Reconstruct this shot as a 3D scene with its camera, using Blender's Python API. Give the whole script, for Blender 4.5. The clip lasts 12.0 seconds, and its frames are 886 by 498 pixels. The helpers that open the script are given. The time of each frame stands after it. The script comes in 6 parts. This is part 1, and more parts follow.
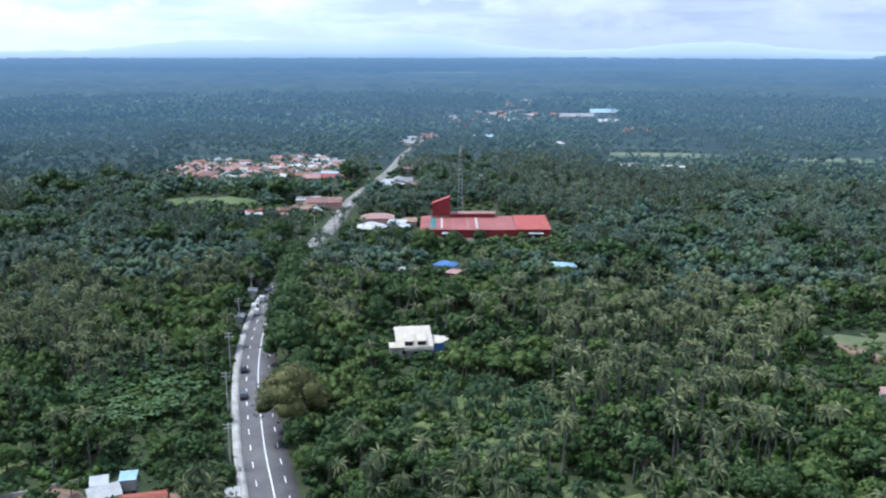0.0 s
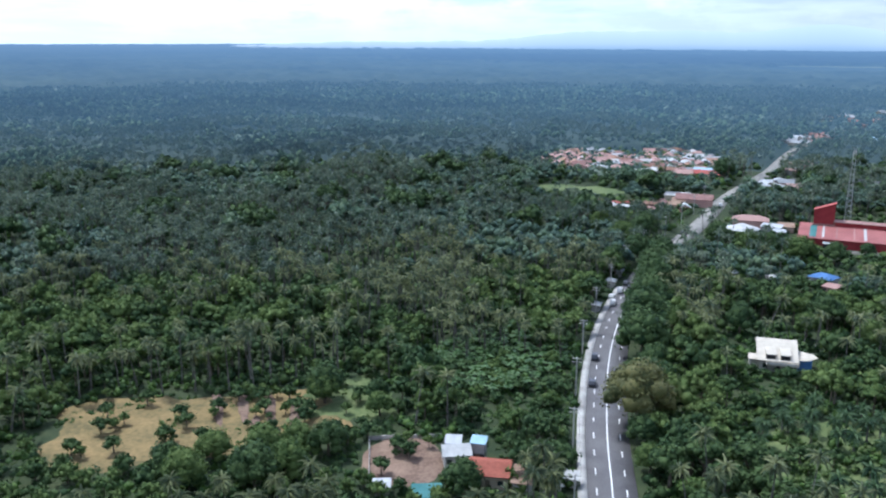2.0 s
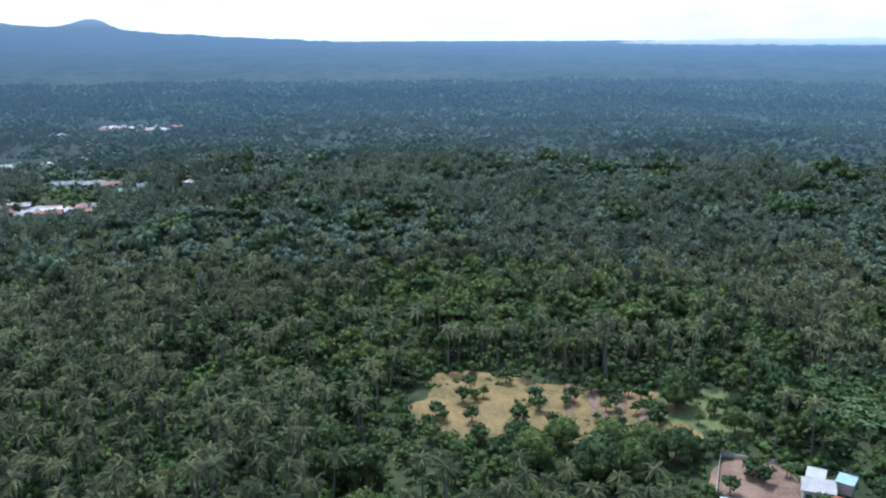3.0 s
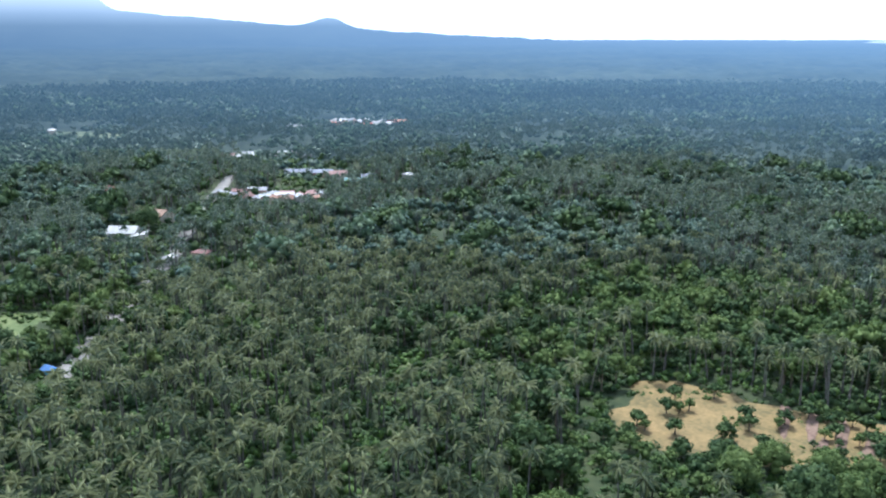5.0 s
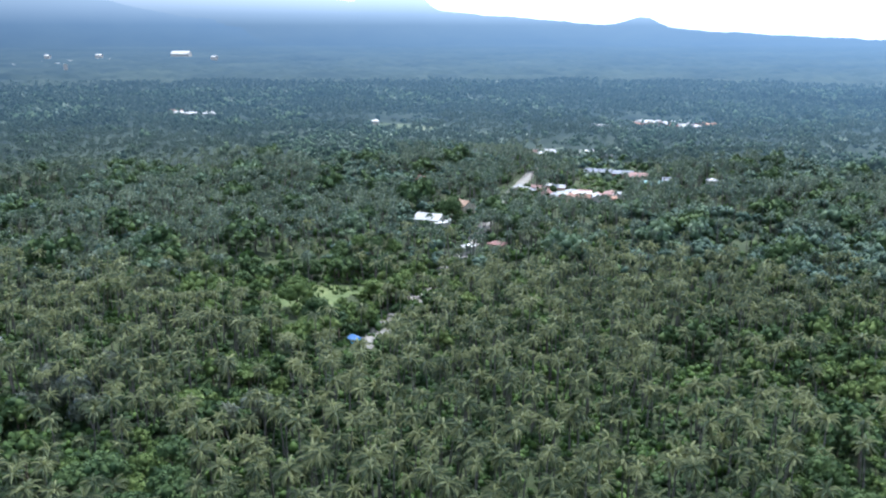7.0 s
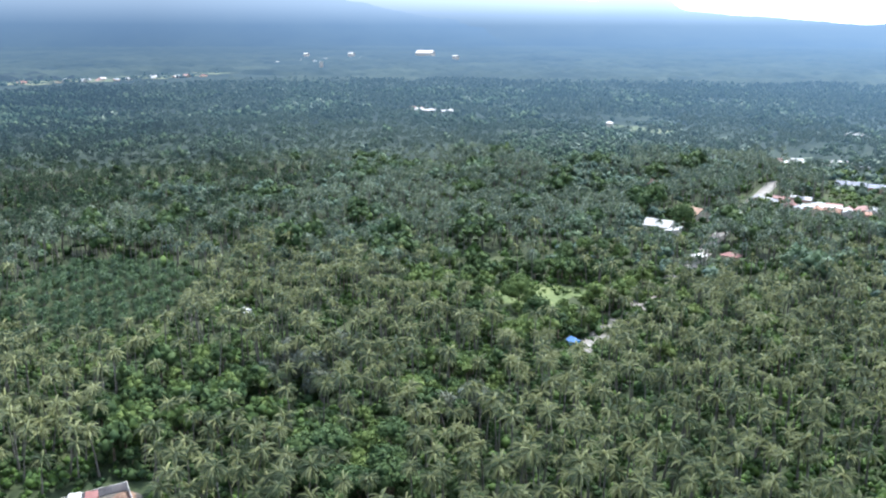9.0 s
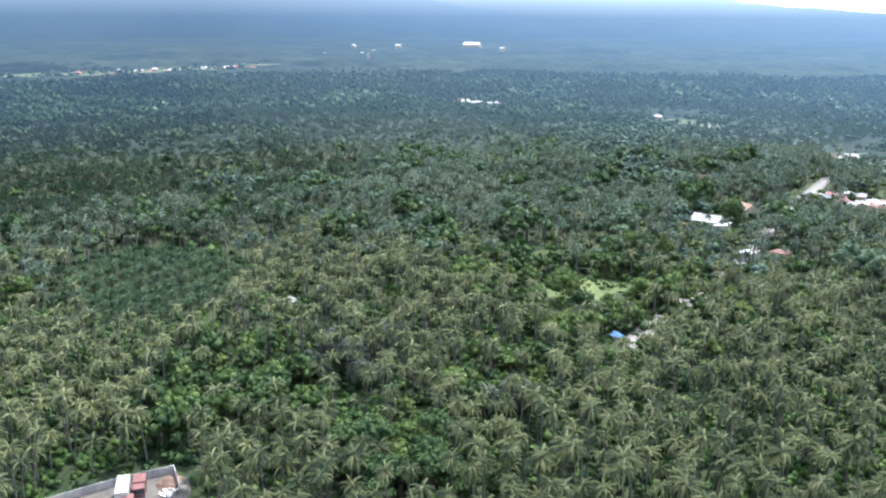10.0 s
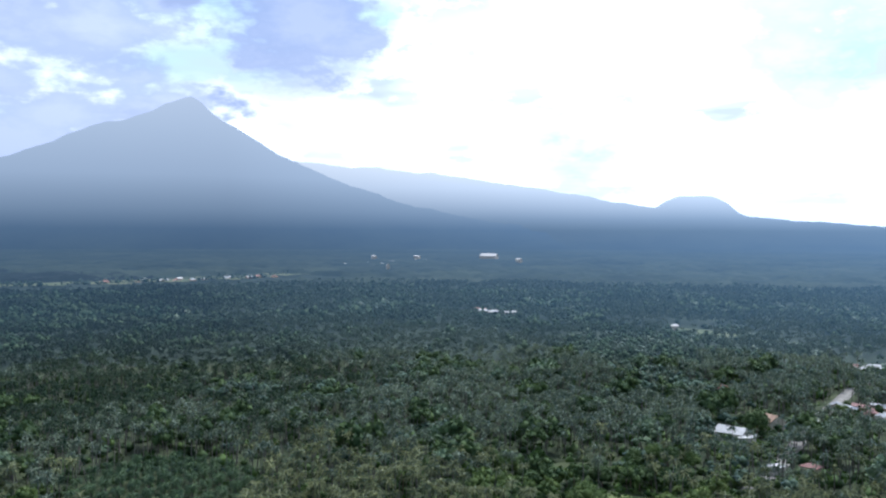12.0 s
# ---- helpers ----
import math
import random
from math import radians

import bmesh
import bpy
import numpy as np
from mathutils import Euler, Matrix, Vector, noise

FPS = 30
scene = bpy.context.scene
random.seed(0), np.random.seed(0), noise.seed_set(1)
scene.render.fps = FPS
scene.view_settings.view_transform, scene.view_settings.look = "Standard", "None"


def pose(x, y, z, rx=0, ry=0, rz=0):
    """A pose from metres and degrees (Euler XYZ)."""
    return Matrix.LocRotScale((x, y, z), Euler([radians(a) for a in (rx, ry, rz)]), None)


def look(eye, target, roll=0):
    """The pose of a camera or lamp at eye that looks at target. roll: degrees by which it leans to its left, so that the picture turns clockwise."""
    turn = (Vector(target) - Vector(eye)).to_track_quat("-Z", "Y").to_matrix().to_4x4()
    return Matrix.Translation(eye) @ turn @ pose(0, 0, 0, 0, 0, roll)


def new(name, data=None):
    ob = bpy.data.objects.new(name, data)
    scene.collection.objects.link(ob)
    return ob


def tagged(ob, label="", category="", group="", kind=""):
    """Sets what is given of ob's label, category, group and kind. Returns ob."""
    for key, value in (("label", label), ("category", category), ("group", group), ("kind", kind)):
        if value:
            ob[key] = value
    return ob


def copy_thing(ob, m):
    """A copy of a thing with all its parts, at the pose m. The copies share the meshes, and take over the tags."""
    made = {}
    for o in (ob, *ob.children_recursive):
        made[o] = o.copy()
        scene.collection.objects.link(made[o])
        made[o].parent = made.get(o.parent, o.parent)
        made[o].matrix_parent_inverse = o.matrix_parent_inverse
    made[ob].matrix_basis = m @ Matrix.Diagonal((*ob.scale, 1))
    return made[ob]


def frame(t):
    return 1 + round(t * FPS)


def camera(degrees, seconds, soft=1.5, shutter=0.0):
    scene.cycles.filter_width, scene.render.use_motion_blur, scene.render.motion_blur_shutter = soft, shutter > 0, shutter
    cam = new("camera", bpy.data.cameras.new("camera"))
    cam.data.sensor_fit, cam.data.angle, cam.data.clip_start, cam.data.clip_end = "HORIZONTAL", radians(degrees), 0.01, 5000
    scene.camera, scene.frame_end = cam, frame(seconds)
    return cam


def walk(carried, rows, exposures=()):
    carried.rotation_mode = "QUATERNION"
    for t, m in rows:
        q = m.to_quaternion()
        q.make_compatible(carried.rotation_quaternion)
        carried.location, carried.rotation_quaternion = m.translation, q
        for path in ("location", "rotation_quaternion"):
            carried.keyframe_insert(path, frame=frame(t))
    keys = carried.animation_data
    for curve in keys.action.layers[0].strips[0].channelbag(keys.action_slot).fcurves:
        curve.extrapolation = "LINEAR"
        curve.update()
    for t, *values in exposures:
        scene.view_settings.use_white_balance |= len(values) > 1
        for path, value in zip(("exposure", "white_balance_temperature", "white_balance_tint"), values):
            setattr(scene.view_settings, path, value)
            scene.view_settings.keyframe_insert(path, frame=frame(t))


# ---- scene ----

# ---- camera and walk: the craft hovers in one spot, turns, and at last looks up ----
cam = camera(54.4, 12.0, soft=2.2, shutter=0.03)
EYE = 95.0
ROWS = [  # seconds, yaw, pitch, roll
    (0.0, 0.0, -13.38, -0.06), (0.2, 0.0, -13.4, -0.06), (0.5, -1.05, -13.49, -0.09), (0.6, -2.3, -13.5, -0.1),
    (0.7, -3.8, -13.52, -0.1), (0.8, -5.3, -13.54, -0.12), (0.9, -6.8, -13.55, -0.14), (1.0, -8.75, -13.57, -0.16),
    (1.1, -9.4, -13.6, -0.16), (1.2, -9.3, -13.63, -0.16), (1.3, -7.5, -13.66, -0.17), (1.4, -3.7, -13.69, -0.17),
    (1.5, 2.05, -13.72, -0.17), (1.6, 5.4, -13.76, -0.15), (1.7, 7.47, -13.79, -0.12), (1.8, 13.76, -13.87, -0.17),
    (1.9, 18.8, -13.91, -0.14), (2.0, 24.44, -13.95, -0.1), (2.1, 26.9, -13.98, -0.02), (2.2, 32.91, -14.01, 0.06),
    (2.3, 37.6, -14.0, 0.1), (2.4, 41.76, -13.99, 0.15), (2.5, 45.34, -14.04, 0.2), (2.6, 46.3, -14.05, 0.2),
    (2.7, 47.0, -14.07, 0.2), (4.3, 55.76, -14.2, 0.16), (4.5, 57.26, -14.19, 0.14), (5.0, 63.37, -14.2, 0.12),
    (5.5, 68.49, -14.21, 0.08), (6.0, 73.18, -14.22, 0.07), (6.5, 78.62, -14.23, 0.03), (6.7, 80.62, -14.22, 0.03),
    (8.5, 94.27, -14.2, -0.02), (9.0, 98.61, -14.18, -0.06), (9.5, 101.43, -14.19, -0.05), (10.0, 101.66, -14.7, -0.12),
    (10.5, 101.94, -15.35, -0.15), (11.0, 102.2, -12.11, -0.19), (11.5, 102.47, -6.69, -0.23), (12.0, 102.82, -0.91, -0.22),
]
walk(cam, [(t, pose(0, 0, EYE, 90 + p, r, y)) for t, y, p, r in ROWS],
     exposures=[(0.0, 0.58, 5450, 9), (2.5, 0.58, 5400, 9), (4.5, 1.05, 5500, 9), (5.5, 1.1, 5500, 9), (6.2, 1.16, 5530, 9), (9.5, 1.62, 5900, 10), (10.5, 1.66, 5900, 10), (11.0, 1.76, 5850, 10), (11.5, 1.6, 5800, 10), (12.0, 0.55, 5650, 10)])

# ---- world and sun ----
SUN_AZ, SUN_EL = 70.0, 62.0          # degrees to the left of +y, degrees up
world = bpy.data.worlds.new("world")
scene.world = world
world.use_nodes = True
wt = world.node_tree
wt.nodes.clear()


def wn(kind, **kw):
    n = wt.nodes.new(kind)
    for k, v in kw.items():
        n.inputs[k].default_value = v
    return n


wl = wt.links.new
sky = wt.nodes.new("ShaderNodeTexSky")
sky.sky_type = "NISHITA"
sky.sun_disc = False
sky.sun_elevation = radians(SUN_EL)
sky.sun_rotation = radians(-SUN_AZ)
sky.dust_density = 2.0
bg_sky = wn("ShaderNodeBackground", Strength=0.15)
wl(sky.outputs[0], bg_sky.inputs[0])
tc = wt.nodes.new("ShaderNodeTexCoord")
sep = wt.nodes.new("ShaderNodeSeparateXYZ")
wl(tc.outputs["Generated"], sep.inputs[0])
# clouds lie on a flat layer: direction over height
zp = wt.nodes.new("ShaderNodeMath"); zp.operation = "ADD"; zp.inputs[1].default_value = 0.10
wl(sep.outputs["Z"], zp.inputs[0])
comb = wt.nodes.new("ShaderNodeCombineXYZ")
for i, ax in enumerate("XY"):
    dv = wt.nodes.new("ShaderNodeMath"); dv.operation = "DIVIDE"
    wl(sep.outputs[ax], dv.inputs[0]); wl(zp.outputs[0], dv.inputs[1]); wl(dv.outputs[0], comb.inputs[i])
n1 = wn("ShaderNodeTexNoise", Scale=0.5, Detail=5.0, Roughness=0.55)
wl(comb.outputs[0], n1.inputs["Vector"])
cov = wt.nodes.new("ShaderNodeMapRange")
cov.inputs["From Min"].default_value, cov.inputs["From Max"].default_value = 0.35, 0.50
wl(n1.outputs["Fac"], cov.inputs["Value"])
n2 = wn("ShaderNodeTexNoise", Scale=0.8, Detail=4.0, Roughness=0.55)
wl(comb.outputs[0], n2.inputs["Vector"])
ccol = wt.nodes.new("ShaderNodeValToRGB")
ccol.color_ramp.elements[0].position, ccol.color_ramp.elements[0].color = 0.40, (0.42, 0.46, 0.55, 1)
ccol.color_ramp.elements[1].position, ccol.color_ramp.elements[1].color = 0.57, (0.88, 0.91, 0.97, 1)
wl(n2.outputs["Fac"], ccol.inputs[0])
bg_cl = wn("ShaderNodeBackground", Strength=1.0)
dot = wt.nodes.new("ShaderNodeVectorMath"); dot.operation = "DOT_PRODUCT"
dot.inputs[1].default_value = (-math.sin(radians(SUN_AZ)) * math.cos(radians(SUN_EL)), math.cos(radians(SUN_AZ)) * math.cos(radians(SUN_EL)), math.sin(radians(SUN_EL)))
wl(tc.outputs["Generated"], dot.inputs[0])
glare = wt.nodes.new("ShaderNodeMapRange")
glare.inputs["From Min"].default_value, glare.inputs["From Max"].default_value = 0.1, 0.75
glare.inputs["To Min"].default_value, glare.inputs["To Max"].default_value = 0.67, 1.6
wl(dot.outputs["Value"], glare.inputs["Value"]); wl(glare.outputs[0], bg_cl.inputs["Strength"])
wl(ccol.outputs[0], bg_cl.inputs[0])
mixw = wt.nodes.new("ShaderNodeMixShader")
thin = wt.nodes.new("ShaderNodeMapRange")
thin.inputs["From Min"].default_value, thin.inputs["From Max"].default_value = 0.25, 0.6
thin.inputs["To Min"].default_value, thin.inputs["To Max"].default_value = 1.0, 0.45
wl(sep.outputs["Z"], thin.inputs["Value"])
cv = wt.nodes.new("ShaderNodeMath"); cv.operation = "MULTIPLY"
wl(cov.outputs[0], cv.inputs[0]); wl(thin.outputs[0], cv.inputs[1])
# heaped clouds standing low in the sky
st = wt.nodes.new("ShaderNodeVectorMath"); st.operation = "MULTIPLY"; st.inputs[1].default_value = (1.0, 1.0, 2.1)
wl(tc.outputs["Generated"], st.inputs[0])
n3 = wn("ShaderNodeTexNoise", Scale=9.0, Detail=9.0, Roughness=0.58)
wl(st.outputs[0], n3.inputs["Vector"])
heap = wt.nodes.new("ShaderNodeMapRange")
heap.inputs["From Min"].default_value, heap.inputs["From Max"].default_value = 0.46, 0.61
wl(n3.outputs["Fac"], heap.inputs["Value"])
low = wt.nodes.new("ShaderNodeMapRange")
low.inputs["From Min"].default_value, low.inputs["From Max"].default_value = 0.42, 0.2
wl(sep.outputs["Z"], low.inputs["Value"])
hp = wt.nodes.new("ShaderNodeMath"); hp.operation = "MULTIPLY"
wl(heap.outputs[0], hp.inputs[0]); wl(low.outputs[0], hp.inputs[1])
wl(cv.outputs[0], mixw.inputs[0]); wl(bg_sky.outputs[0], mixw.inputs[1]); wl(bg_cl.outputs[0], mixw.inputs[2])
bg_heap = wn("ShaderNodeBackground", Color=(1.0, 0.99, 0.97, 1))
gh = wt.nodes.new("ShaderNodeMath"); gh.operation = "MULTIPLY"; gh.inputs[1].default_value = 1.2
wl(glare.outputs[0], gh.inputs[0]); wl(gh.outputs[0], bg_heap.inputs["Strength"])
mix2 = wt.nodes.new("ShaderNodeMixShader")
wl(hp.outputs[0], mix2.inputs[0]); wl(mixw.outputs[0], mix2.inputs[1]); wl(bg_heap.outputs[0], mix2.inputs[2])
# pale moist air along the horizon
hz = wt.nodes.new("ShaderNodeMapRange")
hz.inputs["From Min"].default_value, hz.inputs["From Max"].default_value = 0.0, 0.13
hz.inputs["To Min"].default_value, hz.inputs["To Max"].default_value = 0.92, 0.0
wl(sep.outputs["Z"], hz.inputs["Value"])
bg_hz = wn("ShaderNodeBackground", Strength=1.0, Color=(0.64, 0.73, 0.90, 1))
wl(glare.outputs[0], bg_hz.inputs["Strength"])
mixh = wt.nodes.new("ShaderNodeMixShader")
wl(hz.outputs[0], mixh.inputs[0]); wl(mix2.outputs[0], mixh.inputs[1]); wl(bg_hz.outputs[0], mixh.inputs[2])
last = mixh.outputs[0]
# single cloud banks and a clear gap: azimuth, height, spread in degrees, colour, cover
for az, el, deg, colour, cover in ((127, 12.5, 10.5, (0.34, 0.40, 0.57), 0.85), (113, 15.5, 7.5, (0.30, 0.36, 0.53), 0.9), (79, 13, 5.5, (0.52, 0.80, 0.82), 0.8), (94, 6.2, 3.2, (0.45, 0.52, 0.64), 0.5)):
    dp = wt.nodes.new("ShaderNodeVectorMath"); dp.operation = "DOT_PRODUCT"
    dp.inputs[1].default_value = (-math.sin(radians(az)) * math.cos(radians(el)), math.cos(radians(az)) * math.cos(radians(el)), math.sin(radians(el)))
    wl(tc.outputs["Generated"], dp.inputs[0])
    edge = 1 - math.cos(radians(deg))
    wob = wt.nodes.new("ShaderNodeMath"); wob.operation = "MULTIPLY_ADD"; wob.inputs[1].default_value = edge * 5.0
    wl(n3.outputs["Fac"], wob.inputs[0]); wl(dp.outputs["Value"], wob.inputs[2])
    mr = wt.nodes.new("ShaderNodeMapRange"); mr.interpolation_type = "SMOOTHSTEP"
    mr.inputs["From Min"].default_value, mr.inputs["From Max"].default_value = 1 - edge * 1.1 + edge * 2.5, 1 - edge * 0.35 + edge * 2.5
    mr.inputs["To Max"].default_value = cover
    wl(wob.outputs[0], mr.inputs["Value"])
    bank = wn("ShaderNodeBackground", Color=(*colour, 1))
    mb = wt.nodes.new("ShaderNodeMixShader")
    wl(mr.outputs[0], mb.inputs[0]); wl(last, mb.inputs[1]); wl(bank.outputs[0], mb.inputs[2])
    last = mb.outputs[0]
wo = wt.nodes.new("ShaderNodeOutputWorld")
wl(last, wo.inputs[0])

sun = new("sun", bpy.data.lights.new("sun", "SUN"))
sun.data.energy, sun.data.angle, sun.data.color = 3.0, radians(0.6), (1.0, 0.95, 0.86)
sx, sy = -math.sin(radians(SUN_AZ)) * math.cos(radians(SUN_EL)), math.cos(radians(SUN_AZ)) * math.cos(radians(SUN_EL))
sun.matrix_world = look((sx * 900, sy * 900, math.sin(radians(SUN_EL)) * 900), (0, 0, 0))


# ---- materials ----
def material(name, lo, hi, rough=0.7, scale=1.0, fine=12.0, bump=0.15, spec=0.3, metal=0.0, island=0.0, translucent=0.0, obj=0.0, haze_sheen=0.0):
    """Two colours mixed by coarse and fine noise, with relief; island and obj: how far single pieces or objects differ;
    the blue sheen on leaves stands in for haze.
    """
    m = bpy.data.materials.new(name)
    m.use_nodes = True
    nt, nl = m.node_tree.nodes, m.node_tree.links.new
    bs = nt["Principled BSDF"]
    geo = nt.new("ShaderNodeNewGeometry")
    a = nt.new("ShaderNodeTexNoise"); a.inputs["Scale"].default_value = scale; a.inputs["Detail"].default_value = 4
    b = nt.new("ShaderNodeTexNoise"); b.inputs["Scale"].default_value = fine; b.inputs["Detail"].default_value = 3
    nl(geo.outputs["Position"], a.inputs["Vector"]); nl(geo.outputs["Position"], b.inputs["Vector"])
    ad = nt.new("ShaderNodeMath"); ad.operation = "MULTIPLY_ADD"; ad.inputs[1].default_value = 0.6
    nl(a.outputs["Fac"], ad.inputs[0])
    ad2 = nt.new("ShaderNodeMath"); ad2.operation = "MULTIPLY"; ad2.inputs[1].default_value = 0.4
    nl(b.outputs["Fac"], ad2.inputs[0]); nl(ad2.outputs[0], ad.inputs[2])
    fac = ad.outputs[0]
    for amount, node, sock in ((island, geo, "Random Per Island"), (obj, None, "Random")):
        if amount:
            node = node or nt.new("ShaderNodeObjectInfo")
            q = nt.new("ShaderNodeMath"); q.operation = "MULTIPLY_ADD"; q.inputs[1].default_value = amount
            sh = nt.new("ShaderNodeMath"); sh.operation = "SUBTRACT"; sh.inputs[1].default_value = amount / 2
            nl(node.outputs[sock], q.inputs[0]); nl(fac, q.inputs[2]); nl(q.outputs[0], sh.inputs[0])
            fac = sh.outputs[0]
    r = nt.new("ShaderNodeValToRGB")
    r.color_ramp.elements[0].position, r.color_ramp.elements[0].color = 0.36, (*lo, 1)
    r.color_ramp.elements[1].position, r.color_ramp.elements[1].color = 0.64, (*hi, 1)
    nl(fac, r.inputs[0]); nl(r.outputs[0], bs.inputs["Base Color"])
    bs.inputs["Roughness"].default_value, bs.inputs["Metallic"].default_value = rough, metal
    bs.inputs["Specular IOR Level"].default_value = spec
    if haze_sheen:
        bs.inputs["Sheen Weight"].default_value, bs.inputs["Sheen Roughness"].default_value, bs.inputs["Sheen Tint"].default_value = haze_sheen, 0.5, (0.5, 0.74, 1.0, 1)
    if bump:
        bp = nt.new("ShaderNodeBump"); bp.inputs["Strength"].default_value = bump; bp.inputs["Distance"].default_value = 0.1
        nl(b.outputs["Fac"], bp.inputs["Height"]); nl(bp.outputs[0], bs.inputs["Normal"])
    if translucent:
        tr = nt.new("ShaderNodeBsdfTranslucent"); mx = nt.new("ShaderNodeMixShader"); mx.inputs[0].default_value = translucent
        nl(r.outputs[0], tr.inputs[0]); nl(bs.outputs[0], mx.inputs[1]); nl(tr.outputs[0], mx.inputs[2])
        nl(mx.outputs[0], nt["Material Output"].inputs[0])
    return m


M = dict(
    palm=material("palm_frond", (0.064, 0.092, 0.040), (0.268, 0.288, 0.126), 0.36, 0.05, 0.2, 0, 0.5, island=0.42, translucent=0.32, haze_sheen=0.02),
    # the mid kinds have blue distance haze mixed into their leaf colours
    palm_mid=material("hazed_palm_frond", (0.066, 0.104, 0.068), (0.222, 0.270, 0.170), 0.42, 0.011, 0.12, 0, 0.4, island=0.42, translucent=0.36, haze_sheen=0.10),
    palm_shaded=material("cloud_shaded_frond", (0.026, 0.052, 0.032), (0.090, 0.128, 0.078), 0.6, 0.011, 0.12, 0, 0.15, island=0.45, translucent=0.3),
    leaf_mid=material("hazed_leaf", (0.036, 0.068, 0.046), (0.088, 0.134, 0.080), 0.65, 0.02, 0.2, 0, 0.15, island=0.4, translucent=0.25, haze_sheen=0.15),
    leaf_mid_light=material("hazed_light_leaf", (0.056, 0.098, 0.052), (0.114, 0.164, 0.084), 0.65, 0.02, 0.2, 0, 0.15, island=0.4, translucent=0.25, haze_sheen=0.12),
    palm_young=material("young_palm_frond", (0.034, 0.076, 0.034), (0.100, 0.160, 0.068), 0.45, 0.05, 0.5, 0, 0.45, island=0.4, translucent=0.3),
    leaf=material("broad_leaf", (0.048, 0.084, 0.024), (0.116, 0.162, 0.048), 0.7, 0.05, 0.3, 0, 0.12, island=0.35, translucent=0.25, haze_sheen=0.02),
    leaf_light=material("lime_leaf", (0.075, 0.118, 0.032), (0.145, 0.190, 0.062), 0.7, 0.05, 0.3, 0, 0.12, island=0.35, translucent=0.3, haze_sheen=0.02),
    leaf_dark=material("dark_leaf", (0.024, 0.050, 0.018), (0.064, 0.100, 0.033), 0.7, 0.06, 0.3, 0, 0.12, island=0.35, translucent=0.15, haze_sheen=0.02),
    leaf_brown=material("russet_leaf", (0.050, 0.062, 0.020), (0.140, 0.135, 0.045), 0.65, 0.12, 0.5, 0, 0.25, island=0.3, translucent=0.15),
    leaf_grey=material("grey_green_leaf", (0.035, 0.048, 0.026), (0.095, 0.105, 0.062), 0.65, 0.05, 0.3, 0, 0.25, island=0.35, translucent=0.15, haze_sheen=0.2),
    shrub=material("shrub_leaf", (0.026, 0.060, 0.012), (0.078, 0.135, 0.026), 0.65, 0.04, 0.25, 0, 0.2, island=0.3, translucent=0.2, haze_sheen=0.03),
    banana=material("banana_leaf", (0.038, 0.088, 0.022), (0.095, 0.170, 0.050), 0.45, 0.1, 0.8, 0, 0.45, island=0.5, translucent=0.3),
    bark=material("palm_bark", (0.075, 0.070, 0.060), (0.17, 0.16, 0.14), 0.85, 0.5, 4.0, 0.2),
    wood=material("tree_bark", (0.07, 0.055, 0.04), (0.18, 0.15, 0.11), 0.9, 0.7, 5.0, 0.3),
    ground=material("forest_floor", (0.014, 0.028, 0.010), (0.046, 0.058, 0.022), 0.95, 0.03, 0.4, 0.3),
    grass=material("meadow_grass", (0.050, 0.082, 0.026), (0.132, 0.158, 0.058), 0.9, 0.06, 0.6, 0.4),
    far_grass=material("muted_grass", (0.065, 0.090, 0.040), (0.140, 0.155, 0.080), 0.9, 0.02, 0.2, 0.2),
    dry=material("dry_grass", (0.090, 0.078, 0.030), (0.235, 0.160, 0.066), 0.9, 0.13, 0.9, 0.5),
    soil=material("bare_soil", (0.105, 0.066, 0.048), (0.235, 0.160, 0.115), 0.95, 0.15, 1.5, 0.3),
    gravel=material("yard_gravel", (0.07, 0.064, 0.055), (0.145, 0.133, 0.115), 0.95, 0.2, 1.5, 0.3),
    asphalt=material("asphalt", (0.080, 0.076, 0.080), (0.135, 0.128, 0.132), 0.85, 0.12, 2.5, 0.1),
    old_road=material("worn_concrete_road", (0.15, 0.142, 0.13), (0.25, 0.237, 0.215), 0.9, 0.2, 2.0, 0.1),
    concrete=material("concrete", (0.24, 0.23, 0.215), (0.42, 0.405, 0.38), 0.9, 0.25, 2.5, 0.15),
    paint=material("road_paint", (0.62, 0.62, 0.60), (0.82, 0.82, 0.80), 0.7, 0.6, 4.0, 0.05),
)


# ---- mesh helpers ----
def raw_mesh(name, v, f, mats, index=None):
    """A mesh from arrays of corners and triangles."""
    me = bpy.data.meshes.new(name)
    v, f = np.asarray(v, np.float32), np.asarray(f, np.int32)
    me.vertices.add(len(v)); me.vertices.foreach_set("co", v.ravel())
    k = f.shape[1]
    me.loops.add(f.size); me.loops.foreach_set("vertex_index", f.ravel())
    me.polygons.add(len(f)); me.polygons.foreach_set("loop_start", np.arange(len(f), dtype=np.int32) * k)
    for m in mats:
        me.materials.append(m)
    if index is not None:
        me.polygons.foreach_set("material_index", np.asarray(index, np.int32))
    me.update(calc_edges=True)
    return me


def thing(name, label, category, x=0, y=0, z=0, rz=0, group=""):
    e = new(name)
    e.empty_display_size = 0.5
    e.matrix_world = pose(x, y, z, 0, 0, rz)
    return tagged(e, label, category, group)


def part(name, bm, mat, parent, label=""):
    me = bpy.data.meshes.new(name)
    bm.to_mesh(me); bm.free()
    me.materials.append(mat)
    ob = new(name, me)
    ob.parent = parent
    if label:
        tagged(ob, label)
    return ob


